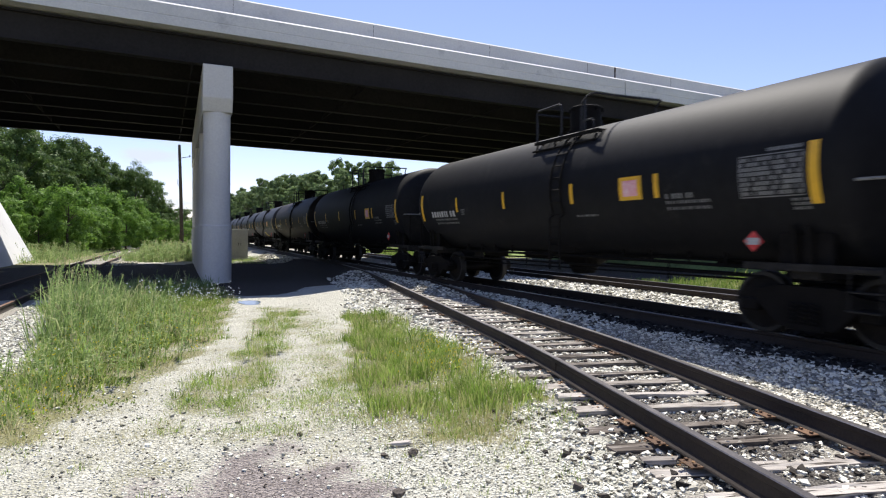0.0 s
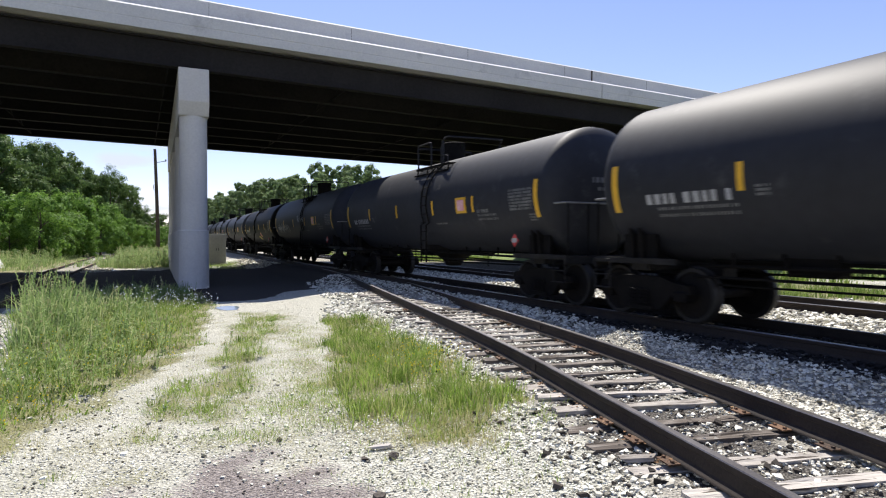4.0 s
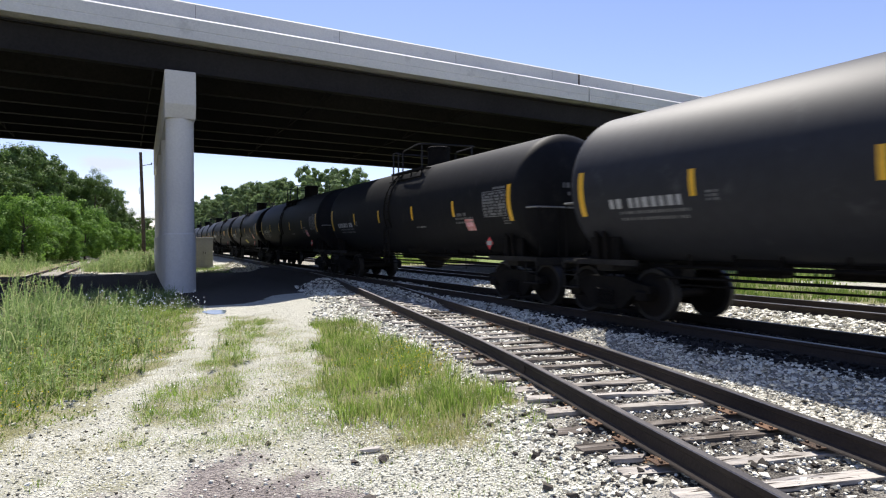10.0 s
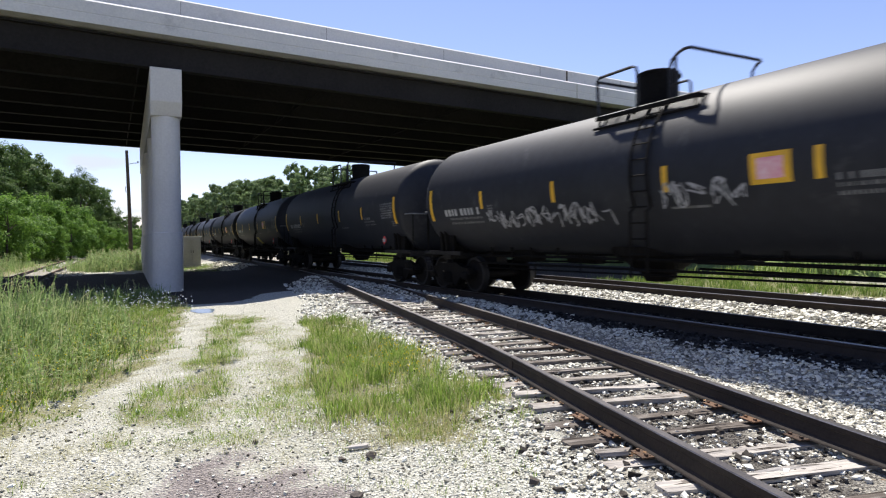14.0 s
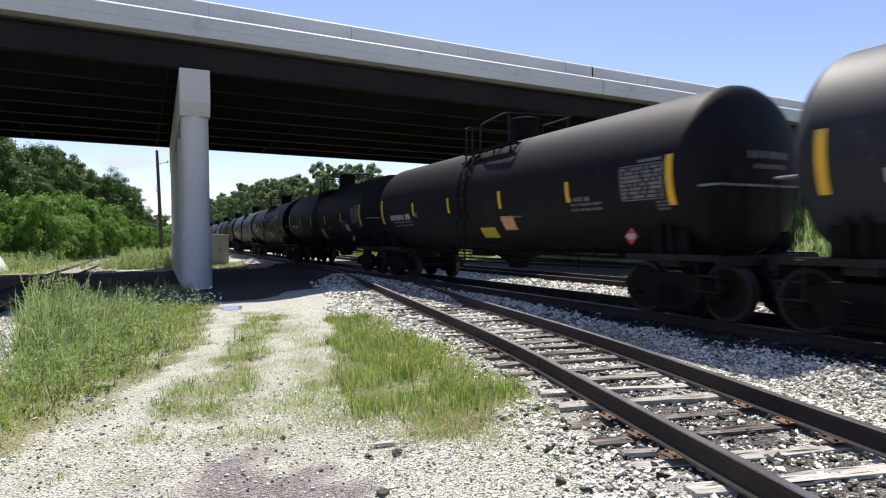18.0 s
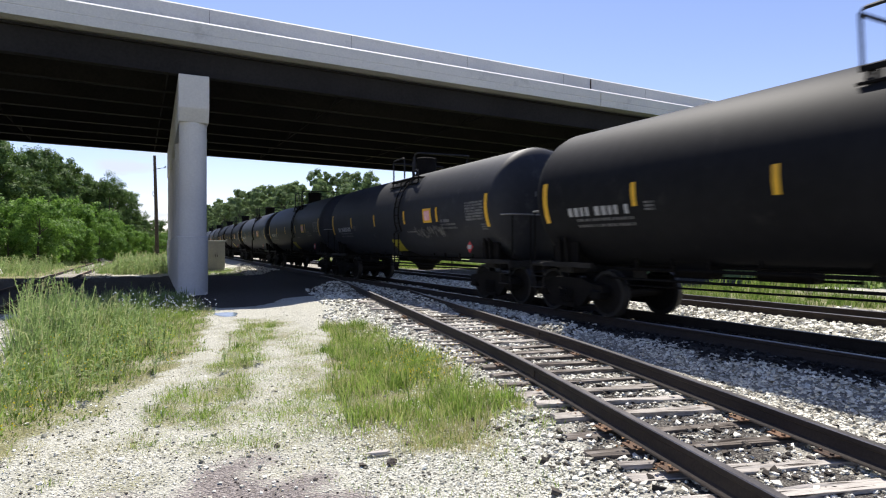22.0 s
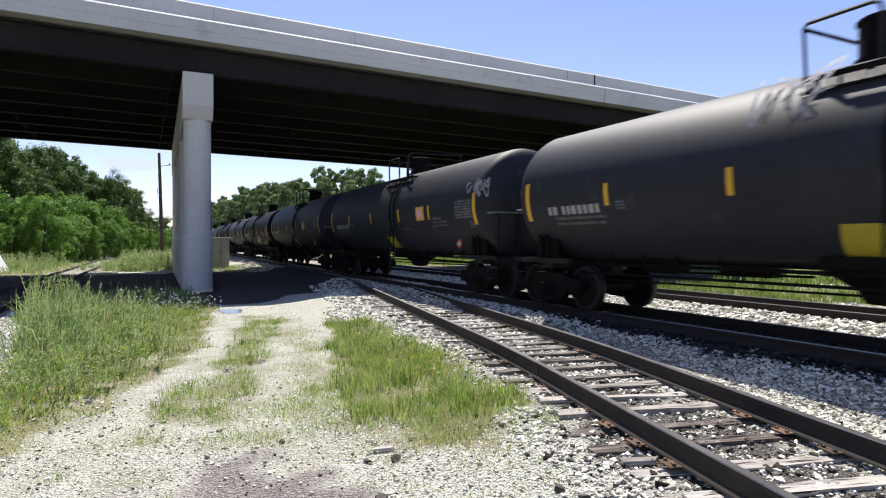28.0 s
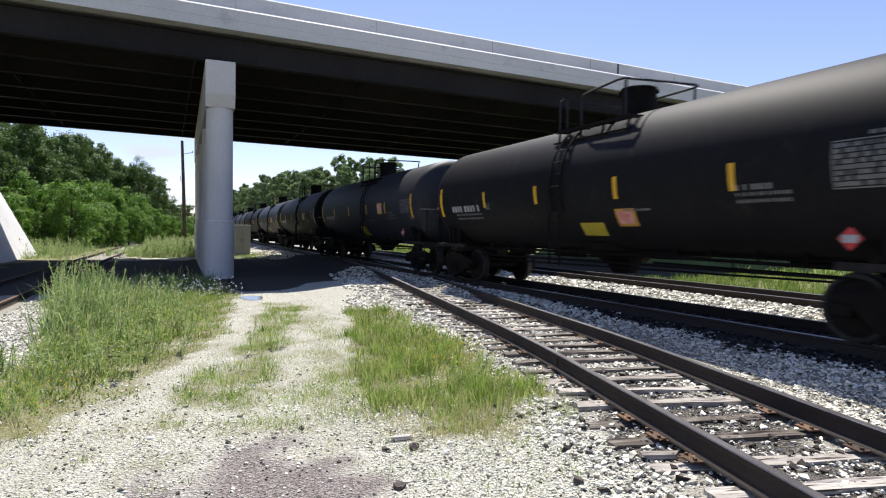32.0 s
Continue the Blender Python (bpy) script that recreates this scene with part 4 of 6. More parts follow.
def saddle_mesh():
    """Cradle that carries the tank over the truck, with its web plates."""
    bm = bmesh.new()
    out = [(-1.42, 1.05), (1.42, 1.05), (1.5, 1.75)]
    for k in range(13):
        a = math.radians(-52 - 76 * k / 12)
        out.append(((R + 0.01) * math.cos(a) * 1.0, ZC + (R + 0.01) * math.sin(a)))
    out.append((-1.5, 1.75))
    prism(bm, out, 7.18, 7.26)
    prism(bm, out, 7.44, 7.52)
    for s in (-1, 1):
        box(bm, s * 1.3 - 0.04, s * 1.3 + 0.04, 6.9, 7.8, 1.06, 1.62)
    return body_mesh("saddle", bm, UNDER)


def end_rail_mesh():
    bm = bmesh.new()
    z = 2.42
    tube(bm, [(-1.5, 7.75, z), (-1.5, 8.45, z), (-1.46, 8.58, z), (-1.3, 8.6, z), (1.3, 8.6, z), (1.46, 8.58, z), (1.5, 8.45, z), (1.5, 7.75, z)], 0.026, 6)
    return body_mesh("end_handrail", bm, END_RAIL)


def end_posts_mesh():
    bm = bmesh.new()
    tube(bm, [(0, 8.6, 1.07), (0, 8.6, 2.41)], 0.02, 6)
    return body_mesh("handrail_post", bm, UNDER)


def brake_mesh():
    """Brake reservoir and hand-brake wheel by the end platform."""
    bm = bmesh.new()
    sub = [(7.55, 0.05), (7.57, 0.19), (8.25, 0.19), (8.27, 0.05)]
    revolve(bm, sub, 16)
    bmesh.ops.translate(bm, vec=(-1.05, 0, 1.36), verts=bm.verts)
    box(bm, -1.3, -0.8, 7.75, 7.85, 1.06, 1.2)
    box(bm, -1.3, -0.8, 8.0, 8.1, 1.06, 1.2)
    return body_mesh("brake_reservoir", bm, UNDER)


def coupler_mesh():
    bm = bmesh.new()
    box(bm, -0.09, 0.09, 8.7, 8.98, 0.74, 0.94, 0.02)
    box(bm, -0.17, 0.12, 8.95, 9.09, 0.7, 0.98, 0.03)
    return body_mesh("coupler", bm, UNDER)


def dome_mesh():
    bm = bmesh.new()
    revolve(bm, [(4.42, 0.5), (4.5, 0.5), (4.51, 0.43), (5.1, 0.43), (5.11, 0.445), (5.16, 0.445), (5.18, 0.41), (5.2, 0.05)], 28, "Z")
    for k in range(8):
        a = 2 * math.pi * k / 8
        box(bm, math.cos(a) * 0.45 - 0.025, math.cos(a) * 0.45 + 0.025, math.sin(a) * 0.45 - 0.025, math.sin(a) * 0.45 + 0.025, 5.03, 5.13)
    return body_mesh("valve_housing", bm, UNDER)


def walkway_mesh(y0, y1, z, s):
    """Open grating along one side of the valve housing, on brackets over the shoulder of the tank."""
    bm = bmesh.new()
    for k in range(25):
        y = y0 + (y1 - y0) * (k + 0.5) / 25
        box(bm, s * 1.0 - 0.28, s * 1.0 + 0.28, y - 0.02, y + 0.02, z - 0.03, z)
    for x in (0.72, 1.28):
        box(bm, s * x - 0.022, s * x + 0.022, y0, y1, z - 0.08, z)
    for u in (0.04, 0.35, 0.65, 0.96):
        y = y0 + (y1 - y0) * u
        tube(bm, [(s * 1.26, y, z - 0.05), (s * 1.3, y, 3.9)], 0.03, 5)
        tube(bm, [(s * 1.26, y, z - 0.05), (s * 0.74, y, z - 0.05)], 0.03, 5)
    # pipe along the shoulder of the tank
    tube(bm, [(s * 1.36, y0, 3.9), (s * 1.36, y1, 3.9)], 0.03, 5)
    return body_mesh("walkway", bm, UNDER)


def rail_mesh_of(bm):
    return body_mesh("safety_railing", bm, HANDRAIL)


def split_railing(end):
    """Two guard rails: one round the rear of the housing (end 0), one round the front (end 1)."""
    bm = bmesh.new()
    n = 0.032
    if end == 0:
        tube(bm, [(-1.2, 0.62, 4.15), (-1.2, 0.66, 5.0), (-1.2, 0.6, 5.06), (-1.2, -0.36, 5.07), (-1.2, -0.46, 5.03), (-1.2, -0.5, 4.9), (-1.2, -0.5, 4.15)], n, 6)
        tube(bm, [(-1.2, 0.65, 4.98), (1.1, 0.65, 4.98)], n, 6)
        tube(bm, [(1.1, 0.65, 4.98), (1.12, 0.65, 4.15)], n, 6)
    else:
        tube(bm, [(-1.2, -1.32, 4.15), (-1.2, -1.32, 4.78), (-1.2, -1.38, 4.94), (-1.2, -1.52, 5.04), (-1.2, -1.66, 5.08), (-1.12, -1.74, 5.1), (1.0, -1.74, 5.14), (1.1, -1.7, 5.14), (1.12, -1.6, 5.1), (1.12, -1.5, 4.98), (1.12, -1.48, 4.15)], n, 6)
        tube(bm, [(-1.2, -1.46, 5.0), (-1.2, -1.46, 4.15)], n, 6)
    return rail_mesh_of(bm)


def hoop_railing(end):
    """One tall hoop round the front and both sides (end 1), and a low bar across the rear (end 0)."""
    bm = bmesh.new()
    n = 0.03
    if end == 1:
        tube(bm, [(-1.2, 0.33, 4.2), (-1.2, 0.33, 4.92), (-1.2, 0.26, 5.02), (-1.2, 0.1, 5.05), (-1.2, -1.0, 5.13), (-1.14, -1.16, 5.14), (-0.98, -1.2, 5.14), (0.9, -1.36, 5.17), (1.04, -1.3, 5.17), (1.08, -1.15, 5.16), (1.08, 0.1, 5.14), (1.08, 0.2, 5.05), (1.08, 0.22, 4.2)], n, 6)
        for x, y in ((-1.1, -1.16), (0.95, -1.3)):
            tube(bm, [(x, y, 5.1), (x, y, 4.2)], n, 6)
    else:
        tube(bm, [(-1.2, 1.24, 4.2), (-1.2, 1.24, 5.06), (-1.1, 1.24, 5.12), (-0.9, 1.2, 5.08), (1.05, 1.2, 5.06), (1.05, 1.2, 4.2)], n, 6)
        tube(bm, [(-1.0, 1.2, 5.08), (-1.0, 1.2, 4.2)], n, 6)
    return rail_mesh_of(bm)


def grab_hoop_mesh(y):
    bm = bmesh.new()
    tube(bm, [(-1.2, y, 4.15), (-1.2, y, 4.4), (-1.2, y - 0.06, 4.46), (-1.2, y - 0.4, 4.46), (-1.2, y - 0.46, 4.4), (-1.2, y - 0.46, 4.15)], 0.026, 5)
    return body_mesh("grab_hoop", bm, HANDRAIL)


def ladder_mesh(y0, y1):
    bm = bmesh.new()
    s = -1
    for y in (y0, y1):
        pts = []
        for k in range(9):
            a = math.radians(50 - k * 9)
            pts.append((s * (R + 0.07) * math.cos(a), y, ZC + (R + 0.07) * math.sin(a)))
        pts += [(s * (R + 0.06), y, 2.0), (s * (R + 0.04), y, 0.7)]
        tube(bm, pts, 0.03, 5)
    for k in range(11):
        z = 0.85 + k * 0.31
        x = R + 0.06 if z < ZC else math.sqrt((R + 0.07) ** 2 - (z - ZC) ** 2)
        tube(bm, [(s * x, y0, z), (s * x, y1, z)], 0.018, 5)
    return body_mesh("ladder", bm, UNDER)


def outlet_mesh():
    bm = bmesh.new()
    revolve(bm, [(0.5, 0.12), (0.52, 0.3), (0.72, 0.42), (0.95, 0.75), (1.1, 1.0), (1.3, 1.05)], 20, "Z")
    box(bm, -0.5, 0.5, -0.75, -0.68, 0.95, 1.5)
    box(bm, -0.5, 0.5, 0.68, 0.75, 0.95, 1.5)
    tube(bm, [(-0.55, 0, 0.9), (0.55, 0, 0.9)], 0.05, 6)
    return body_mesh("bottom_outlet", bm, UNDER)


def rigging_mesh():
    """Long brake pipe, rods and boxes below the tank."""
    bm = bmesh.new()
    tube(bm, [(-0.75, -6.6, 0.98), (-0.85, -2.5, 1.02), (-0.85, 2.5, 1.02), (-0.75, 6.6, 0.98)], 0.04, 6)
    tube(bm, [(-0.2, -6.4, 0.8), (-0.2, -1.2, 0.84)], 0.026, 5)
    tube(bm, [(0.35, 6.4, 0.8), (0.35, 1.4, 0.88)], 0.026, 5)
    tube(bm, [(-0.5, -6.2, 1.1), (-0.5, 6.2, 1.1)], 0.05, 6)
    # brake rods that hang below the tank
    tube(bm, [(-0.8, -6.3, 0.76), (-0.8, 6.3, 0.62)], 0.022, 5)
    tube(bm, [(-0.95, -6.3, 0.84), (-0.95, 6.3, 0.78)], 0.03, 5)
    for y in (-4.0, -1.2, 1.6, 4.4):
        tube(bm, [(-0.88, y, 1.1), (-0.88, y, 0.64)], 0.02, 5)
    for y in (-5.4, -4.5, -3.4, -2.5, 2.5, 3.6, 4.5, 5.5):
        tube(bm, [(-0.83, y, 1.0), (-0.83, y, 1.5)], 0.03, 5)
    box(bm, 0.1, 0.5, 2.1, 3.3, 0.82, 1.3, 0.06)
    box(bm, -0.7, -0.2, 3.7, 4.6, 0.85, 1.3, 0.06)
    box(bm, -0.55, 0.55, -2.2, -1.3, 0.95, 1.3, 0.06)
    box(bm, -0.3, 0.3, -6.3, -4.7, 0.95, 1.25, 0.04)
    box(bm, -0.3, 0.3, 4.7, 6.3, 0.95, 1.25, 0.04)
    return body_mesh("brake_rigging", bm, UNDER)


FLIP = Matrix.Rotation(math.pi, 4, "Z")
GEAR = {"wheelset": wheelset_mesh(), "side": side_frame_mesh(), "bolster": bolster_mesh(), "end": end_platform_mesh(), "saddle": saddle_mesh(),
        "rail": end_rail_mesh(), "posts": end_posts_mesh(), "brake": brake_mesh(), "coupler": coupler_mesh(), "dome": dome_mesh(),
        "outlet": outlet_mesh(), "rig": rigging_mesh()}
# two makes of car: the guard rails in two pieces, or one tall hoop
TOPS = {"split": {"walkway": [walkway_mesh(-2.1, 0.62, 4.17, -1), walkway_mesh(-2.1, 0.62, 4.17, 1)], "safety_railing": [split_railing(0), split_railing(1)], "ladder": [ladder_mesh(-0.85, -1.27)], "grab_hoop": [grab_hoop_mesh(-1.35)]},
        "hoop": {"walkway": [walkway_mesh(-1.6, 1.25, 4.24, -1), walkway_mesh(-1.6, 1.25, 4.24, 1)], "safety_railing": [hoop_railing(0), hoop_railing(1)], "ladder": [ladder_mesh(0.83, 0.4)], "grab_hoop": []}}
TANKS = {"black": tank_mesh(TANK), "grey": tank_mesh(TANK_GREY), "rust": tank_mesh(TANK_RUST)}
STRIPES = {}
BAND = 7.7


def stripe(y, z0, z1, w):
    key = (y, z0, z1)
    if key not in STRIPES:
        STRIPES[key] = body_mesh("reflective_stripe", patch(bmesh.new(), y - w / 2, y + w / 2, z0, z1), YELLOW)
    return STRIPES[key]


def label_meshes(seed):
    """Stencilled writing as bars: the number, its small lines, the weights and a test panel."""
    rng = random.Random(seed)
    num = marks(bmesh.new(), 6.85, 5.0, 2.2, 0.2, rng, 0.35)
    small = bmesh.new()
    for k in range(2):
        marks(small, 6.6, 4.85, 2.08 - k * 0.13, 0.06, rng, 0.5)
    load = marks(bmesh.new(), -4.66, -5.3, 2.3, 0.1, rng)
    for k in range(2):
        marks(load, -4.66, -5.7, 2.2 - k * 0.12, 0.06, rng, 0.5)
    line = marks(bmesh.new(), -1.7, -2.5, 2.02, 0.045, rng, 0.15)
    for k in range(3):
        marks(line, 4.45, 4.2, 2.24 + k * 0.07, 0.045, rng, 0.1)
    for k in range(3):
        marks(line, -7.3, -7.6, 2.0 + k * 0.07, 0.045, rng, 0.3)
    data = bmesh.new()
    for k in range(7):
        marks(data, -6.45, -7.5, 2.3 + k * 0.085, 0.06, rng, 0.2)
    head = bmesh.new()
    for k, (w, h) in enumerate(((1.1, 0.14), (0.8, 0.09))):
        y, x = -HALF - 0.42, -w / 2
        while x < w / 2:
            b = rng.uniform(0.06, 0.13)
            z = 2.95 - k * 0.2
            yy = -HALF - 0.62 * math.sqrt(max(1 - (x * x + (z - ZC) ** 2) / R ** 2, 0.01)) - 0.012
            y2 = -HALF - 0.62 * math.sqrt(max(1 - (x * x + (z + h - ZC) ** 2) / R ** 2, 0.01)) - 0.012
            vs = [head.verts.new(p) for p in ((x, yy, z), (x + b, yy, z), (x + b, y2, z + h), (x, y2, z + h))]
            head.faces.new(vs)
            x += b + 0.04
    return {"number": body_mesh("number_stencil", num, WHITE), "small": body_mesh("small_stencil", small, GREY_MARK), "load": body_mesh("weight_stencil", load, GREY_MARK),
            "line": body_mesh("line_stencil", line, GREY_MARK), "data": body_mesh("test_panel", data, GREY_MARK), "head": body_mesh("end_stencil", head, GREY_MARK)}


LABELS = [label_meshes(s) for s in (11, 12, 13)]


def bright_panel(seed):
    rng = random.Random(seed)
    bm = bmesh.new()
    marks(bm, -6.9, -7.5, 2.98, 0.06, rng, 0.2)
    for k in range(8):
        marks(bm, -6.4, -7.5, 2.26 + k * 0.082, 0.064, rng, 0.12)
    for y0, y1, z0, z1 in ((-7.53, -6.37, 2.22, 2.24), (-7.53, -6.37, 2.92, 2.94), (-6.39, -6.37, 2.22, 2.94), (-7.53, -7.51, 2.22, 2.94)):
        patch(bm, y0, y1, z0, z1)
    return body_mesh("test_panel", bm, GREY_MARK)


LABEL_BRIGHT = [bright_panel(s) for s in (21, 22, 23)]


def placard_meshes():
    """A diamond board on its bracket below the side of the tank."""
    bm = bmesh.new()
    vs = [bm.verts.new((-1.64, -6.62 + a * 0.18, 1.48 + b * 0.18)) for a, b in ((-1, 0), (0, -1), (1, 0), (0, 1))]
    back = [bm.verts.new(v.co + Vector((0.02, 0, 0))) for v in vs]
    bm.faces.new(vs)
    bm.faces.new(back[::-1])
    for k in range(4):
        bm.faces.new((vs[k], vs[(k + 1) % 4], back[(k + 1) % 4], back[k]))
    bmesh.ops.recalc_face_normals(bm, faces=bm.faces)
    face = bmesh.new()
    box(face, -1.652, -1.642, -6.74, -6.5, 1.42, 1.54)
    return body_mesh("hazard_placard", bm, RED), body_mesh("placard_face", face, WHITE)


PLATE_RED, PLATE_WHITE = placard_meshes()
NOTICES = {"yellow": (body_mesh("warning_notice", patch(bmesh.new(), -4.02, -3.34, 2.33, 2.83), YELLOW), body_mesh("notice_face", patch(bmesh.new(), -3.9, -3.46, 2.41, 2.75, 0.012), PINK), "yellow and pink warning notice"),
           "red": (body_mesh("warning_notice", patch(bmesh.new(), -5.7, -5.2, 1.86, 2.2), NOTICE_RED), body_mesh("notice_face", patch(bmesh.new(), -5.63, -5.27, 1.98, 2.1, 0.012), PINK), "red and white warning notice"),
           "orange": (body_mesh("warning_notice", patch(bmesh.new(), -2.02, -1.38, 1.69, 2.08, 0.006, -0.1), ORANGE_DULL), body_mesh("notice_face", patch(bmesh.new(), -1.93, -1.46, 1.75, 2.02, 0.012, -0.1), NOTICE_RED), "orange and white warning notice")}
PANELS = {"lean": body_mesh("yellow_panel", patch(bmesh.new(), -0.28, 0.6, 1.2, 1.77, 0.006, -0.52), YELLOW_DULL), "low": body_mesh("yellow_panel", patch(bmesh.new(), -0.78, 0.1, 1.47, 1.78, 0.006, -0.3), YELLOW_DULL), "broad": body_mesh("yellow_panel", patch(bmesh.new(), -0.95, 0.1, 1.3, 1.8, 0.006, -0.35), YELLOW_DULL), "tall": body_mesh("yellow_panel", patch(bmesh.new(), -0.78, -0.12, 1.52, 2.06, 0.006, -0.15), YELLOW_DULL)}

# What sets the cars apart, front of the train first: paint, notice, panel, test panel, spray paint
PLAIN = ("black", "yellow", "", False, ())
CARS = {
    0: ("black", "yellow", "", True, ()), 1: ("black", "yellow", "", False, ()), 2: ("rust", "", "", False, ()), 3: ("grey", "yellow", "lean", False, ()),
    4: ("grey", "yellow", "", False, ()), 5: ("grey", "yellow", "", False, ()), 6: ("grey", "yellow", "", False, (("w", 3.5, 2.15, 2.6, 0.5), ("w", -1.1, 2.5, 1.0, 0.5))),
    7: ("black", "orange", "low", True, ()), 8: ("grey", "yellow", "", False, (("g", -2.2, 1.95, 2.2, 0.45), ("g", 4.2, 2.0, 0.9, 0.2))), 9: ("grey", "yellow", "", False, (("g", 4.5, 2.05, 0.7, 0.3),)),
    10: ("black", "orange", "low", True, ()), 11: ("grey", "yellow", "", False, ()), 12: ("black", "red", "", True, ()), 13: ("black", "red", "", True, (("g", 4.0, 2.1, 0.8, 0.7),)),
    14: ("black", "red", "low", True, (("g", 0.5, 2.5, 1.2, 0.6), ("g", -2.8, 2.0, 3.2, 0.4), ("g", 4.2, 2.0, 2.4, 0.5))), 15: ("black", "yellow", "", True, (("w", 4.3, 2.2, 2.6, 0.5), ("w", 0.2, 2.4, 1.5, 0.55), ("g", -2.3, 2.05, 2.6, 0.5))),
    16: ("grey", "yellow", "", False, (("w", 1.8, 1.9, 4.0, 0.45), ("w", -2.1, 2.1, 1.4, 0.45))), 17: ("grey", "", "", False, ()),
}
CARS.update({
    20: ("grey", "", "", False, ()),
    21: ("black", "orange", "low", True, ()), 22: ("black", "red", "tall", True, (("g", 3.5, 2.2, 1.1, 0.8),)),
    23: ("black", "orange", "", True, (("w", -0.6, 2.9, 0.9, 0.8), ("b", -0.6, 3.1, 0.8, 0.5), ("w", 4.4, 2.4, 1.0, 0.5), ("g", 2.2, 2.1, 1.6, 0.5), ("o", -0.6, 2.0, 1.6, 0.5), ("b", -3.9, 2.6, 1.3, 0.6), ("g", -2.6, 1.9, 3.0, 0.5), ("w", -5.4, 2.9, 1.8, 0.6), ("g", -6.0, 2.3, 1.9, 0.7))),
    24: ("grey", "", "", False, (("w", 1.8, 2.2, 1.0, 0.6), ("w", 3.4, 1.88, 1.4, 0.45), ("w", -3.3, 2.1, 2.0, 0.7))), 25: ("black", "", "", False, ()), 26: ("grey", "yellow", "lean", False, (("g", -3.4, 1.9, 2.0, 0.35),)),
    27: ("grey", "yellow", "lean", False, ()), 28: ("grey", "yellow", "", False, ()), 29: ("black", "yellow", "lean", True, ()), 30: ("black", "yellow", "", False, ()), 31: ("grey", "yellow", "lean", False, ()),
    32: ("grey", "", "broad", False, (("w", 0.6, 3.45, 0.9, 0.9), ("g", 0.5, 3.3, 0.8, 0.6))), 33: ("grey", "yellow", "lean", False, (("w", -7.2, 2.9, 0.9, 0.6),)), 34: ("grey", "yellow", "lean", False, (("g", -1.5, 2.2, 1.8, 0.4),)),
    35: ("black", "orange", "low", True, ()), 36: ("grey", "yellow", "", False, (("g", -1.4, 2.1, 1.9, 0.4), ("g", -4.8, 2.3, 1.4, 0.8))), 37: ("black", "orange", "low", True, ()),
})
SPRAY = {"w": SPRAY_WHITE, "g": SPRAY_GREY, "b": BLUE, "o": BROWN}
PITCH, SPEED, START = 15.995, 18.539, 12.016
FIRST, LAST = -1, 45
TRAIN = []


def build_car(k):
    paint, notice, panel, test, spray = CARS.get(k, PLAIN if k % 2 else ("grey", "yellow", "lean", False, ()))
    words = {"black": "dull black", "grey": "faded grey-black", "rust": "rust-stained black"}[paint]
    extra = "with spray paint and" if spray else "with"
    car = thing("tank_car", f"{words} railway tank car {extra} yellow reflective stripes", "tank car", "cars of the moving train")
    part("tank", TANKS[paint], None, car)
    for s in (-1, 1):
        part("reflective_stripe", stripe(s * BAND, 2.08, 3.06, 0.17), None, car)
    make = "hoop" if notice in ("orange", "red") else "split"
    low, places = (2.3, (4.5, 1.62, -1.56, -4.6)) if make == "hoop" else (2.34, (4.72, 1.62, -1.63, -4.43))
    for y in places:
        part("reflective_stripe", stripe(y, low, low + 0.49, 0.13), None, car)
    L = LABELS[k % 3]
    for name, key in (("number_stencil", "number"), ("small_stencil", "small"), ("weight_stencil", "load"), ("line_stencil", "line"), ("end_stencil", "head")):
        tagged(part(name, L[key], None, car), "worn pale stencilled marks", kind="stuff")
    if test:
        tagged(part("test_panel", LABEL_BRIGHT[k % 3], None, car), "pale panel of small worn lines", kind="stuff")
    else:
        tagged(part("test_panel", L["data"], None, car), "faint panel of small worn lines", kind="stuff")
    pl = part("hazard_placard", PLATE_RED, None, car, "red and white diamond placard")
    part("placard_face", PLATE_WHITE, None, pl)
    if notice:
        a, b, text = NOTICES[notice]
        pa = part("warning_notice", a, None, car, text)
        part("notice_face", b, None, pa)
    if panel:
        part("yellow_panel", PANELS[panel], None, car, "dull yellow painted panel")
    rng = random.Random(900 + k)
    for colour, y, z, w, h in spray:
        tagged(part("spray_paint", scribble(bmesh.new(), y, z, w, h, rng), SPRAY[colour], car), "looping spray paint", kind="stuff")
    for name, pieces in TOPS[make].items():
        for piece in pieces:
            part(name, piece, None, car)
    part("valve_housing", GEAR["dome"], None, car, m=pose(0, -0.4 * SHORT if make == "hoop" else 0, 0))
    for name, key in (("bottom_outlet", "outlet"), ("brake_rigging", "rig"), ("brake_reservoir", "brake")):
        part(name, GEAR[key], None, car, m=FLIP if key == "brake" else None)
    spin = []
    for s in (1, -1):
        m = Matrix.Identity(4) if s > 0 else FLIP
        for name, key in (("end_platform", "end"), ("saddle", "saddle"), ("end_handrail", "rail"), ("coupler", "coupler")):
            part(name, GEAR[key], None, car, m=m)
        for x in (-1.38, -0.75, 0.75, 1.38):
            part("handrail_post", GEAR["posts"], None, car, m=m @ Matrix.Translation((x * SHORT, 0, 0)))
        tr = part("truck", GEAR["bolster"], None, car, m=pose(0, s * 6.42, 0))
        for x in (-1.05, 1.05):
            part("side_frame", GEAR["side"], None, tr, m=pose(x, 0, 0, 0, 0, 0 if x < 0 else 180))
        for y in (-0.89, 0.89):
            spin.append(part("wheelset", GEAR["wheelset"], None, tr, m=pose(0, y, 0.479)))
    TRAIN.append((k, car, spin))


for number in range(FIRST, LAST + 1):
    build_car(number)


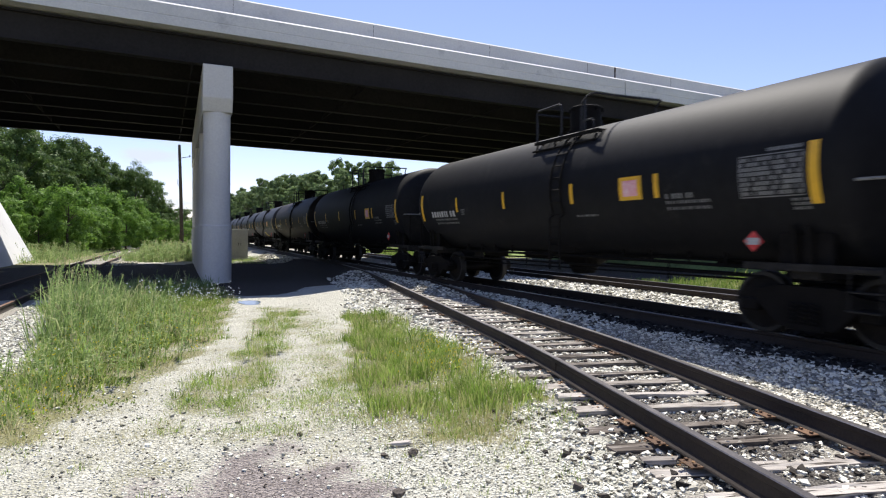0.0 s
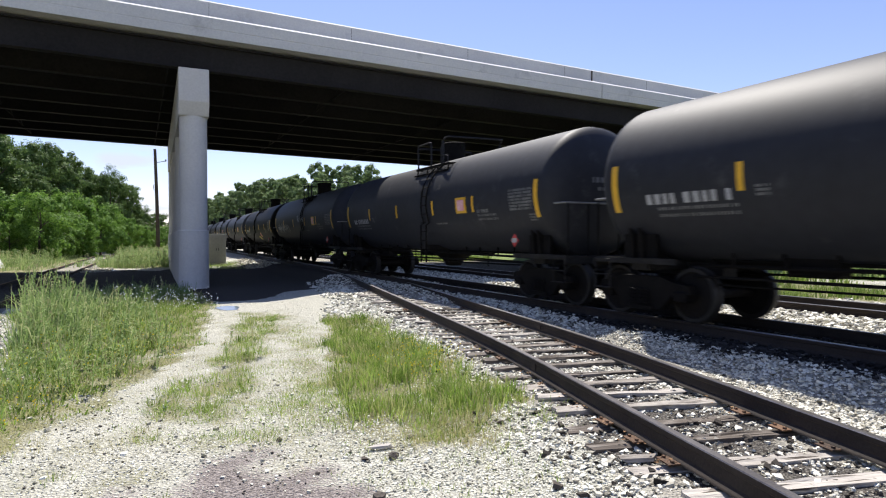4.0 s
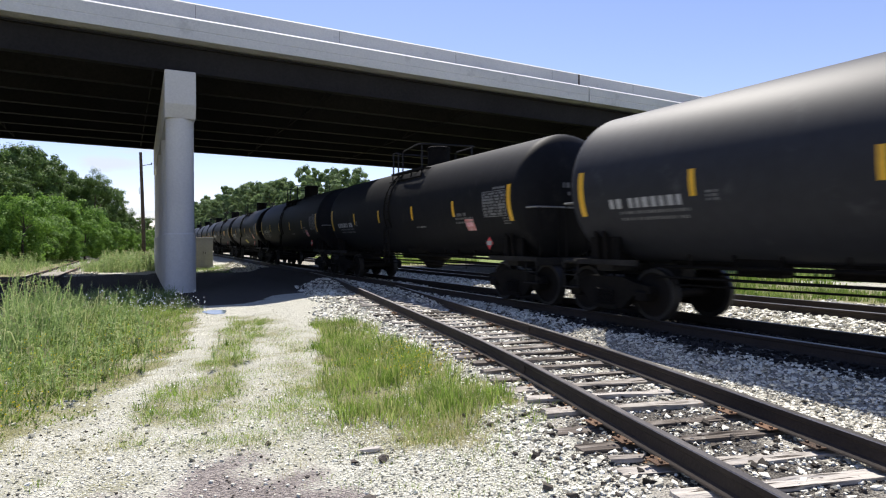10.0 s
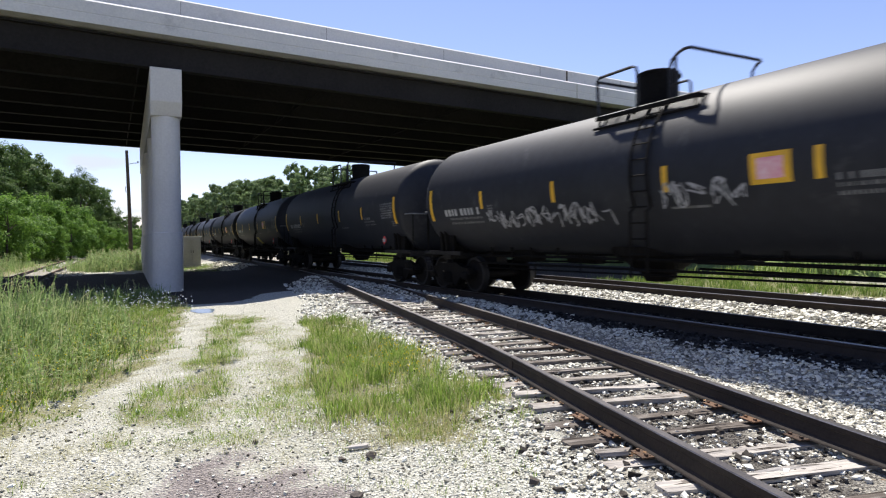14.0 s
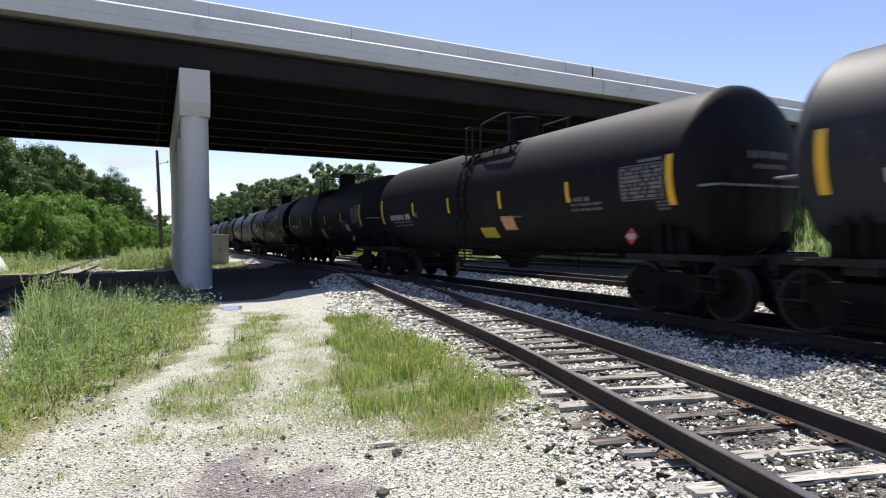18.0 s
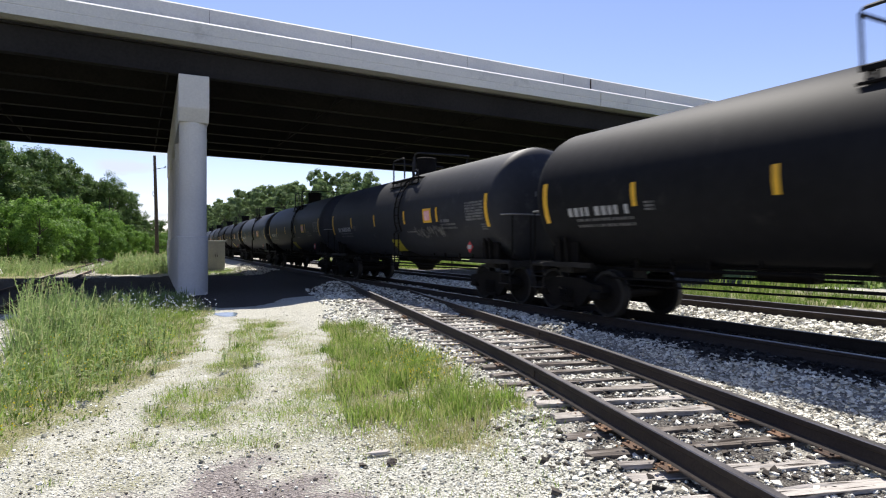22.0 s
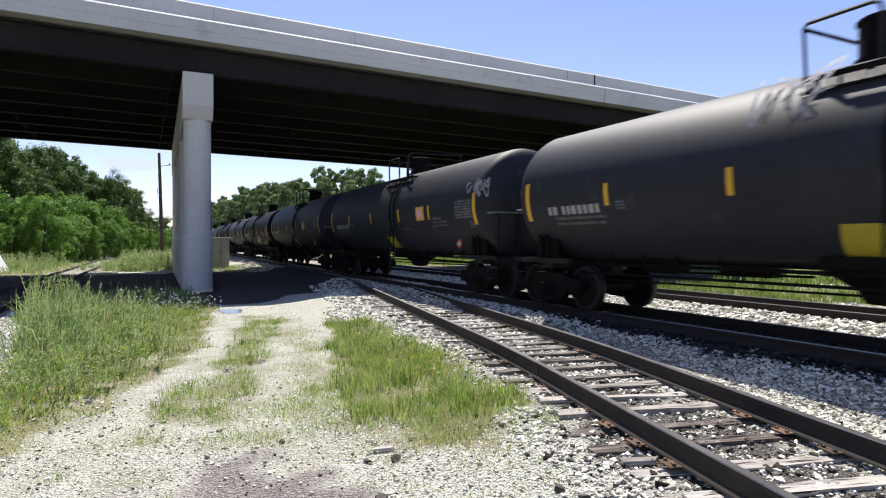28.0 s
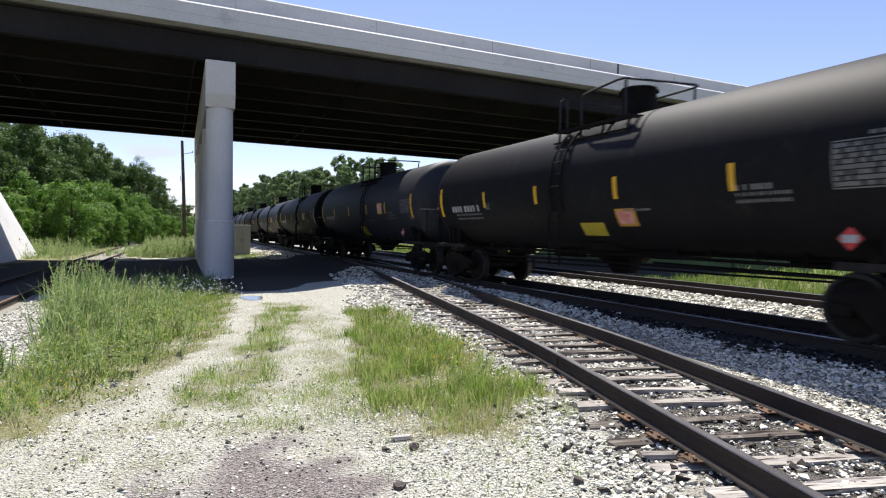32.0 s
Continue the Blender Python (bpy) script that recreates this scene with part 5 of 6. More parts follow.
# ---- lineside things ----
def build_pole():
    pole = thing("utility_pole", "tall brown wooden utility pole standing in the weeds", "utility pole", at=(1.74, 66.0, land(1.74, 66.0)))
    bm = bmesh.new()
    tube(bm, [(0, 0, -0.5), (-0.05, 0, 3), (-0.14, 0, 7), (-0.25, 0, 10.9)], [0.19, 0.18, 0.155, 0.13], 12)
    part("shaft", bm, POLE, pole)
    bm = bmesh.new()
    tube(bm, [(-0.2, 0, 9.55), (0.35, 0, 9.7), (0.75, 0, 9.75)], 0.03, 6)
    part("bracket_arm", bm, HANDRAIL, pole)
    bm = bmesh.new()
    revolve(bm, [(9.75, 0.05), (9.78, 0.08), (9.9, 0.07), (9.95, 0.03)], 10, "Z")
    bmesh.ops.translate(bm, vec=(0.72, 0, 0), verts=bm.verts)
    part("insulator", bm, CABINET, pole)
    bm = bmesh.new()
    tube(bm, [(-0.38, -0.05, 7.4), (-0.4, -0.1, 7.1), (-0.36, -0.1, 6.8)], 0.025, 5)
    part("cable_loop", bm, HANDRAIL, pole)


def build_cabinet():
    cab = thing("signal_cabinet", "grey metal railway signal cabinet on a concrete pad beside the track", "signal cabinet", at=(5.35, 49.0, -0.42))
    part("pad", box(bmesh.new(), -0.8, 0.8, -0.6, 0.6, -0.1, 0.15, 0.02), CONCRETE, cab, "concrete pad")
    part("housing", box(bmesh.new(), -0.62, 0.62, -0.42, 0.42, 0.15, 2.3, 0.02), CABINET, cab)
    part("roof", box(bmesh.new(), -0.68, 0.68, -0.5, 0.46, 2.3, 2.37, 0.015), CABINET, cab)
    for s in (-1, 1):
        door = part("door", box(bmesh.new(), s * 0.31 - 0.285, s * 0.31 + 0.285, -0.445, -0.42, 0.25, 2.22, 0.008), CABINET, cab)
        part("handle", box(bmesh.new(), s * 0.08 - 0.015, s * 0.08 + 0.015, -0.475, -0.445, 1.1, 1.3), HANDRAIL, door, "dark latch handle")
        bm = bmesh.new()
        for k in range(5):
            box(bm, s * 0.31 - 0.15, s * 0.31 + 0.15, -0.46, -0.445, 1.85 + k * 0.05, 1.875 + k * 0.05)
        part("louvre", bm, CABINET, door)


build_pole()
build_cabinet()


# ---- stones ----
ROCKS = []
for v in range(7):
    rng = random.Random(70 + v)
    pts = [(-1, -1, -1), (1, -1, -1), (1, 1, -1), (-1, 1, -1), (-1, -1, 1), (1, -1, 1), (1, 1, 1), (-1, 1, 1)]
    ROCKS.append(np.array([[c * rng.uniform(0.35, 1.0) for c in p] for p in pts]))
CUBE = np.array([(3, 2, 1, 0), (4, 5, 6, 7), (0, 1, 5, 4), (1, 2, 6, 5), (2, 3, 7, 6), (3, 0, 4, 7)])


def scatter_stones(name, label, spots, mat, seed):
    """spots: (x, y, z, size)."""
    rng = np.random.default_rng(seed)
    vs, fs = [], []
    for i, (x, y, z, s) in enumerate(spots):
        a, b, c = rng.uniform(0, 6.28), rng.uniform(-0.5, 0.5), rng.uniform(-0.5, 0.5)
        ca, sa = math.cos(a), math.sin(a)
        m = np.array([[ca, -sa, b * 0.6], [sa, ca, c * 0.6], [-b * 0.7, -c * 0.7, 0.55]]) * s
        vs.append(ROCKS[i % 7] @ m.T + (x, y, z))
        fs.append(CUBE + 8 * i)
    me = raw(name, np.concatenate(vs).tolist(), np.concatenate(fs).tolist(), mat)
    tagged(new(name, me), label, "stones", kind="stuff")


def stone_spots():
    rng = random.Random(5)
    big, small, dark, train_dark, leaves = [], [], [], [], []

    def drop(x0, x1, y0, y1, per, keep, lo, hi, lift, into):
        for _ in range(int((x1 - x0) * (y1 - y0) * per)):
            x, y = rng.uniform(x0, x1), rng.uniform(y0, y1)
            if rng.random() < keep(x, y):
                s = rng.uniform(lo, hi) * rng.choice((1, 1, 1, 1, 0.7, 0.7, 0.8, 0.6, 1.25, 1.45))
                into.append((x, y, land(x, y) + s * lift, s))

    lines = np.array(sorted(TIE_SPOTS))

    def beside(x, y):
        d = (x - siding_x(y)) * 0.968
        if -2.3 < d < 2.0:
            if abs(d) < 1.36:
                s = x * ALONG.x + y * ALONG.y
                gap = np.abs(lines - s).min()
                over = 0.5 if s < 5.0 else 0.1 if s < 9.0 else 0.28 if s < 12.0 else 0.5
                return over if gap < 0.11 else (0.35 if inside(OILY, x, y) else 0.85)
            return 1.0 if abs(d) < 1.9 else 0.5
        return 0.0

    drop(1.0, 9.0, 2.4, 9.0, 720, lambda x, y: beside(x, y) if (x - siding_x(y)) > -1.75 else 0.0, 0.008, 0.025, 0.35, big)
    drop(1.0, 9.0, 2.4, 9.0, 900, lambda x, y: beside(x, y) if (x - siding_x(y)) <= -1.75 else 0.0, 0.005, 0.014, 0.35, small)
    drop(3.0, 11.0, 9.0, 16.0, 230, beside, 0.022, 0.04, 0.35, big)
    drop(4.0, 11.0, 16.0, 27.0, 110, beside, 0.03, 0.05, 0.35, big)
    # between the siding and the main line, and between the main and the far track
    def between(x, y):
        return 1.0 if (x - siding_x(y)) * 0.968 > 1.9 and x < MAIN_X - 0.85 else 0.0

    def train_shade(x, y):
        """How much of the stone takes the dark colour that stands in for the train's shade."""
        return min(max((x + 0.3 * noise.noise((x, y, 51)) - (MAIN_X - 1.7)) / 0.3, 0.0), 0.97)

    drop(5.0, MAIN_X - 0.85, 2.0, 9.0, 980, lambda x, y: between(x, y) * (1 - train_shade(x, y)), 0.013, 0.027, 0.35, big)
    drop(6.5, MAIN_X - 0.85, 9.0, 20.0, 260, lambda x, y: between(x, y) * (1 - train_shade(x, y)), 0.025, 0.045, 0.35, big)
    drop(6.0, MAIN_X - 0.85, 2.0, 9.0, 230, lambda x, y: between(x, y) * train_shade(x, y), 0.022, 0.04, 0.35, train_dark)
    drop(6.5, MAIN_X - 0.85, 9.0, 24.0, 150, lambda x, y: between(x, y) * train_shade(x, y), 0.025, 0.045, 0.35, train_dark)
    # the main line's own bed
    drop(MAIN_X - 0.9, MAIN_X + 0.85, 3.0, 24.0, 90, lambda x, y: 1.0, 0.025, 0.045, 0.2, train_dark)
    drop(MAIN_X + 0.8, 14.4, 4.0, 16.0, 150, lambda x, y: 1.0, 0.03, 0.05, 0.35, big)
    drop(MAIN_X + 0.8, 14.4, 16.0, 34.0, 60, lambda x, y: 1.0, 0.04, 0.06, 0.35, big)
    drop(15.5, 20.8, 4.0, 30.0, 60, lambda x, y: 1.0 if x < (20.3 if y < 11.5 else 16.2) + 0.8 * noise.noise((x, y, 6)) else 0.0, 0.04, 0.07, 0.35, big)
    # mound of spread stone by the bridge shadow
    drop(3.6, 8.0, 12.0, 24.0, 130, lambda x, y: (1.0 if beside(x, y) == 0 and warp(x, y)[0] > 4.1 + 0.22 * (y - 14) and grassy(x, y) < 0.3 and x < siding_x(y) else 0.0), 0.025, 0.045, 0.35, big)
    # pale strip of stone at the far side of the bridge shadow
    drop(6.3, 8.6, 41.0, 55.0, 90, lambda x, y: 1.0, 0.035, 0.065, 0.35, big)
    # loose pebbles on the road and the foreground
    drop(-3.5, 3.6, 3.4, 8.0, 800, lambda x, y: 0.8 * (1 - 0.75 * grassy(x, y)) * (0.15 if math.hypot((x - 0.75) / 0.8, (y - 4.3) / 1.25) < 1 else 1) * (1.0 if y < 6.4 else 0.35), 0.004, 0.0115, 0.3, small)
    drop(-3.5, 4.2, 3.4, 9.0, 34, lambda x, y: 1 - 0.8 * grassy(x, y), 0.011, 0.024, 0.3, small)
    drop(-3.5, 3.6, 3.4, 8.0, 26, lambda x, y: 1 - 0.8 * grassy(x, y), 0.005, 0.013, 0.4, dark)
    drop(-1.0, 4.2, 8.0, 19.0, 90, lambda x, y: 0.4 * (1 - 0.8 * grassy(x, y)), 0.006, 0.016, 0.3, small)
    drop(1.6, 4.6, 2.6, 7.2, 1100, lambda x, y: 1.0 if (x - siding_x(y)) < -1.6 else 0.0, 0.004, 0.012, 0.35, small)
    drop(-3.3, -1.5, 10.0, 20.5, 520, lambda x, y: 1.0 - grassy(x, y), 0.012, 0.026, 0.35, big)
    drop(2.0, 7.0, 2.4, 9.0, 55, lambda x, y: (1.0 if inside(OILY, x, y) else 0.45) if abs((x - siding_x(y)) * 0.968) < 2.0 else 0.0, 0.012, 0.035, 0.45, dark)
    drop(-2.0, 5.0, -9.0, 2.4, 110, beside, 0.022, 0.04, 0.35, big)
    drop(-6.0, 2.5, -6.0, 3.4, 25, lambda x, y: 1.0 if x < siding_x(y) - 1.9 else 0.0, 0.008, 0.022, 0.3, small)
    drop(3.5, MAIN_X - 0.9, -9.0, 2.0, 80, lambda x, y: 1.0 if x > siding_x(y) + 2.0 else 0.0, 0.025, 0.045, 0.35, big)
    drop(-5.8, -3.0, -6.0, 12.0, 90, lambda x, y: 1.0, 0.025, 0.045, 0.3, big)
    # white stone where the branch line meets the bridge shadow
    drop(-3.3, -1.5, 41.5, 47.0, 60, lambda x, y: 1.0, 0.03, 0.07, 0.35, big)
    # rusty flakes and dead leaves caught beside the siding rails
    for s in lines:
        if not 1.5 < s < 16:
            continue
        for off in (-0.9, -0.62, 0.6, 0.9):
            if rng.random() < 0.5:
                for _ in range(rng.randint(3, 14)):
                    q = siding_at(s + rng.gauss(0, 0.08), off + rng.gauss(0, 0.07))
                    leaves.append((q.x, q.y, -0.2 + rng.uniform(0.0, 0.02), rng.uniform(0.009, 0.026)))
    return big, small, dark, train_dark, leaves


BIG, SMALL, DARK, TRAIN_DARK, LITTER = stone_spots()
scatter_stones("ballast_stones", "white and grey crushed limestone ballast beside the rails", BIG, STONE, 1)
scatter_stones("gravel_pebbles", "fine pale gravel on the dirt road", SMALL, PEBBLE, 2)
scatter_stones("dark_stones", "scattered dark stones and coal among the ballast", DARK, stony("dark stones", [(0.0, (0.02, 0.018, 0.016)), (1.0, (0.1, 0.085, 0.07))]), 3)


scatter_stones("dusty_ballast", "grey ballast darkened by brake dust beside the main line", TRAIN_DARK, STONE_TRAIN_SHADE, 4)


def build_litter():
    rng = random.Random(15)
    vs, fs = [], []
    for x, y, z, r in LITTER:
        n, a0, i = 6, rng.uniform(0, 6.28), len(vs)
        for k in range(n):
            a = a0 + 2 * math.pi * k / n
            q = r * rng.uniform(0.45, 1.3)
            vs.append((x + q * math.cos(a), y + q * math.sin(a), z + rng.uniform(-0.3, 0.5) * r))
        fs.append(tuple(range(i, i + n)))
    tagged(new("leaf_litter", raw("leaf_litter", vs, fs, DEAD_LEAF)), "rust-brown dead leaves and flakes beside the siding rails", "litter", kind="stuff")


build_litter()


# ---- grass and weeds ----
def blades(name, label, spots, mat, seed, category="grass", ground_at=None):
    """Bent blades. spots: (x, y, height, half width, lean x, lean y)."""
    rng = random.Random(seed)
    vs, fs = [], []
    for x, y, h, w, ex, ey in spots:
        z = (ground_at or land)(x, y) - 0.02
        a = rng.uniform(0, 6.283)
        dx, dy = math.cos(a) * w, math.sin(a) * w
        drop_ = 1.0 - 0.35 * min(math.hypot(ex, ey) / (h + 0.01), 1.2)
        i = len(vs)
        vs += [(x - dx, y - dy, z), (x + dx, y + dy, z), (x + ex * 0.35 + dx * 0.8, y + ey * 0.35 + dy * 0.8, z + h * 0.6), (x + ex * 0.35 - dx * 0.8, y + ey * 0.35 - dy * 0.8, z + h * 0.6), (x + ex, y + ey, z + h * drop_)]
        fs += [(i, i + 1, i + 2, i + 3), (i + 3, i + 2, i + 4)]
    tagged(new(name, raw(name, vs, fs, mat)), label, category, kind="stuff")


def sow(poly, per, hmin, hmax, wmin, wmax, rng, grow=None, size=14, spread=0.09, lean=0.7, keep=0.55):
    """Tussocks of blades: per of them on a square metre, fewer in bare patches."""
    xs, ys = [p[0] for p in poly], [p[1] for p in poly]
    out = []
    for _ in range(int((max(xs) - min(xs)) * (max(ys) - min(ys)) * per)):
        cx, cy = rng.uniform(min(xs), max(xs)), rng.uniform(min(ys), max(ys))
        px, py = warp(cx, cy)
        if not inside(poly, px, py):
            continue
        n = noise.noise((cx * 1.6, cy * 1.6, 27)) + 0.6 * noise.noise((cx * 4.7, cy * 4.7, 41))
        if rng.random() > keep + 0.9 * n:
            continue
        g = (grow(cx, cy) if grow else 1.0) * rng.uniform(0.55, 1.15) * (0.85 + 0.45 * n)
        for _ in range(rng.randint(size // 3, int(size * 1.6))):
            r, a = abs(rng.gauss(0, spread)), rng.uniform(0, 6.283)
            h = rng.uniform(hmin, hmax) * g
            k = h * rng.uniform(0.05, lean)
            b = a + rng.gauss(0, 0.8)
            out.append((cx + r * math.cos(a), cy + r * math.sin(a), h, rng.uniform(wmin, wmax), k * math.cos(b), k * math.sin(b)))
    return out


def left_edge(y):
    """Where the left-hand grass meets the road."""
    return np.interp(y, [6.7, 7.3, 7.95, 8.9, 10.1, 12.1, 15.4, 19.6], [-1.4, -1.0, -0.55, -0.24, 0.3, 0.95, 1.4, 2.0])


def build_grass():
    rng = random.Random(8)
    right = sow(GRASS_RIGHT, 125, 0.12, 0.42, 0.003, 0.0062, rng, lambda x, y: (1.0 if y < 9 else 0.8) * min(max((y - 4.6) / 1.4, 0.45), 1.0) * (0.85 + 0.7 * noise.noise((x * 0.9, y * 0.9, 71))), keep=0.72)
    blades("grass_clump", "lush green grass between the road and the siding", right, GRASS, 1)
    mid = sow(GRASS_MID, 85, 0.05, 0.2, 0.0022, 0.0045, rng, lean=1.1, keep=0.62)
    # low growth that spreads from the strip over the middle of the road
    mid += sow([(2.9, 17.0), (3.5, 14.0), (3.1, 11.0), (2.5, 8.6), (2.3, 6.4), (1.7, 5.5), (0.6, 5.7), (0.0, 6.6), (0.0, 7.8), (1.1, 11.0), (1.9, 14.0)], 95, 0.025, 0.1, 0.0018, 0.0035, rng, size=16, spread=0.13, lean=1.5, keep=0.47)
    blades("short_grass", "short grass strip between the wheel tracks of the dirt road", mid, GRASS, 2)
    front = GRASS_LEFT[:15]
    # shorter and thinner towards the road
    left = sow(front, 44, 0.1, 0.46, 0.005, 0.01, rng, lambda x, y: ((0.45 if x < -1.5 and y < 11.5 else 0.7) if y < 11 else 1.0) * min(max((left_edge(y) - x) / 0.9, 0.3), 1.0), spread=0.12, lean=1.15, keep=0.6)
    blades("meadow_grass", "tall green grass beside the dirt road", left, GRASS, 3)
    # darker broad-bladed tufts
    deep = sow(front, 10, 0.1, 0.42, 0.007, 0.014, rng, lambda x, y: min(max((left_edge(y) - x) / 0.9, 0.25), 1.0) * (0.6 if y < 11 else 1.0), size=36, spread=0.17, lean=1.2, keep=0.5)
    deep += sow(GRASS_RIGHT, 8, 0.12, 0.4, 0.005, 0.0095, rng, lambda x, y: min(max((y - 5.0) / 1.6, 0.3), 1.0), size=34, spread=0.14, lean=0.9, keep=0.5)
    deep += sow(GRASS_MID, 5, 0.06, 0.24, 0.004, 0.008, rng, size=24, spread=0.11, lean=1.2, keep=0.5)
    blades("green_tufts", "dark green broad-bladed tufts in the grass", deep, VERGE, 14)
    # grass bent over by the wind
    bent = sow(front, 9, 0.2, 0.62, 0.003, 0.007, rng, lambda x, y: min(max((left_edge(y) - x) / 0.9, 0.25), 1.0) * (0.6 if y < 10 else 1.0), size=20, spread=0.16, keep=0.5)
    bent = [(x, y, h, w, abs(ex) + 0.35 * h, ey) for x, y, h, w, ex, ey in bent]
    blades("bent_grass", "pale grey-green grass bent over by the wind", bent, WEED, 13)
    # drier stems among the green, thick along the front edge
    straw = sow(GRASS_RIGHT, 40, 0.1, 0.34, 0.002, 0.0036, rng) + sow([(1.7, 6.6), (3.9, 6.2), (3.3, 4.9), (2.2, 4.9)], 170, 0.04, 0.15, 0.0015, 0.003, rng, lean=1.2, keep=0.6) + sow(front, 12, 0.12, 0.42, 0.002, 0.004, rng, lean=1.1)
    straw += sow([(0.2, 7.6), (2.2, 9.5), (3.0, 6.2), (3.6, 5.3), (2.4, 4.6), (0.8, 5.5), (-1.4, 6.0), (-2.6, 6.2), (-1.0, 7.8)], 130, 0.03, 0.11, 0.0013, 0.0026, rng, size=11, spread=0.14, lean=2.0, keep=0.42)
    straw += sow([(-0.4, 8.0), (1.0, 11.6), (2.6, 16.0), (3.6, 16.0), (3.0, 11.0), (2.4, 8.0), (0.2, 7.0)], 75, 0.03, 0.11, 0.0013, 0.0026, rng, size=10, spread=0.14, lean=2.0, keep=0.4)
    blades("dry_grass", "pale dry grass stems among the gravel", straw, STRAW, 4)
    # green tufts in the gravel
    tufts = sow([(-3.0, 3.8), (3.0, 3.6), (3.6, 5.0), (4.0, 8.0), (2.4, 9.0), (1.0, 7.4), (-1.0, 7.2), (-3.0, 6.2)], 22, 0.03, 0.12, 0.002, 0.004, rng, size=15, spread=0.1, lean=1.2, keep=0.28)
    tufts += sow([(0.3, 6.1), (2.3, 5.7), (2.4, 8.2), (1.2, 8.0), (0.5, 7.0)], 130, 0.04, 0.14, 0.0018, 0.0035, rng, size=14, spread=0.13, lean=1.2, keep=0.5)
    tufts += sow([(1.7, 3.6), (3.1, 3.6), (4.2, 6.0), (3.6, 6.2), (2.3, 5.3)], 34, 0.04, 0.16, 0.0018, 0.0035, rng, size=20, spread=0.12, lean=1.2, keep=0.45)
    tufts = [s for s in tufts if math.hypot((s[0] - 0.75) / 0.72, (s[1] - 4.3) / 1.15) > 1]
    blades("grass_tufts", "small green tufts growing through the gravel", tufts, GRASS, 5)
    # taller grey-green weeds by the pier and the branch line
    tall = sow([(-2.3, 14.5), (-0.9, 15.0), (0.1, 18.0), (1.4, 21.0), (1.6, 24.6), (-2.5, 25.0), (-2.7, 19.0)], 11, 0.25, 0.62, 0.006, 0.012, rng, size=22, spread=0.14, keep=0.5)
    tall += sow([(-1.95, 12.2), (-1.1, 12.6), (-0.7, 17.0), (-2.4, 18.0), (-2.0, 14.0)], 18, 0.6, 1.25, 0.006, 0.013, rng, size=14, spread=0.16, lean=0.8)
    blades("tall_weeds", "tall grey-green weeds and seeding grass by the pier", tall, WEED, 6, "weeds")
    far = sow([(1.2, 44.0), (3.5, 52.0), (5.5, 60.0), (3.0, 95.0), (-2.0, 95.0), (-2.6, 47.0)], 4.5, 0.25, 0.8, 0.008, 0.02, rng, size=24, spread=0.35, lean=1.1)
    far += sow([(-5.9, 33.0), (-5.6, 60.0), (-6.0, 95.0), (-26.0, 95.0), (-22.0, 52.0), (-8.2, 50.5), (-7.8, 33.0)], 2.4, 0.3, 0.85, 0.009, 0.022, rng, size=26, spread=0.4, lean=1.1)
    far += sow([(-5.3, 46.0), (-2.6, 46.0), (-2.4, 80.0), (-5.2, 80.0)], 1.3, 0.15, 0.5, 0.01, 0.025, rng, size=14, spread=0.25)
    far = [s for s in far if not 23 < s[1] < 44.5]
    far += sow([(3.0, 41.0), (6.2, 41.5), (6.4, 52.0), (3.4, 52.0)], 9, 0.1, 0.3, 0.008, 0.016, rng, size=18, spread=0.25)
    blades("far_weeds", "pale green weeds along the branch line beyond the bridge", far, WEED, 7, "weeds")
    bank = sow([(20.6, 4.0), (24.0, 4.0), (24.0, 32.0), (16.4, 32.0), (16.4, 11.8), (20.6, 11.8)], 12, 0.15, 0.6, 0.006, 0.016, rng, lambda x, y: min(max((x - 15.8) / 3.0, 0.35), 0.8), size=18, spread=0.2, keep=0.6) + sow([(24.0, 14.0), (40.0, 17.0), (40.0, 70.0), (16.8, 70.0), (16.8, 32.0), (24.0, 32.0)], 1.6, 0.3, 0.8, 0.015, 0.035, rng, size=18, spread=0.4, keep=0.8)
    blades("verge_grass", "bright green grass and weeds beyond the far track", [s for s in bank if not shaded_strip(s[0], s[1])], VERGE, 9)
    slope = sow([(29.0, 6.0), (46.0, 4.0), (52.0, 25.0), (40.0, 27.0), (29.5, 24.0)], 3.2, 0.4, 1.3, 0.02, 0.05, rng, size=20, spread=0.35, lean=0.5, keep=0.75)
    blades("embankment_weeds", "tall bright green weeds on the road embankment", [s for s in slope if bank_z(s[0], s[1]) > -0.4], WEED, 10, "weeds", bank_z)
    weed_plants(rng)
    flowers("white_flowers", "white daisies in the weeds at the foot of the pier", [(min(rng.gauss(0.9, 0.6), 1.85), rng.uniform(16.8, 20.0), rng.uniform(0.15, 0.55), rng.uniform(0.008, 0.019)) for _ in range(210)] + [(rng.gauss(-0.2, 0.35), rng.uniform(17.6, 19.5), rng.uniform(0.4, 0.7), rng.uniform(0.012, 0.022)) for _ in range(30)], PETAL, 1)
    flowers("yellow_flowers", "small yellow flowers in the grass", [(rng.gauss(3.4, 0.35), rng.uniform(7.0, 8.6), rng.uniform(0.2, 0.34), 0.009) for _ in range(70)] + [(rng.gauss(3.95, 0.2), rng.uniform(7.2, 9.4), rng.uniform(0.2, 0.34), 0.009) for _ in range(90)] + [(rng.uniform(-2.0, -0.8), rng.uniform(7.0, 9.5), rng.uniform(0.1, 0.22), 0.009) for _ in range(90)] + [(rng.uniform(-1.6, 0.6), rng.uniform(9.5, 14.0), rng.uniform(0.2, 0.42), 0.01) for _ in range(110)], GOLD, 2)


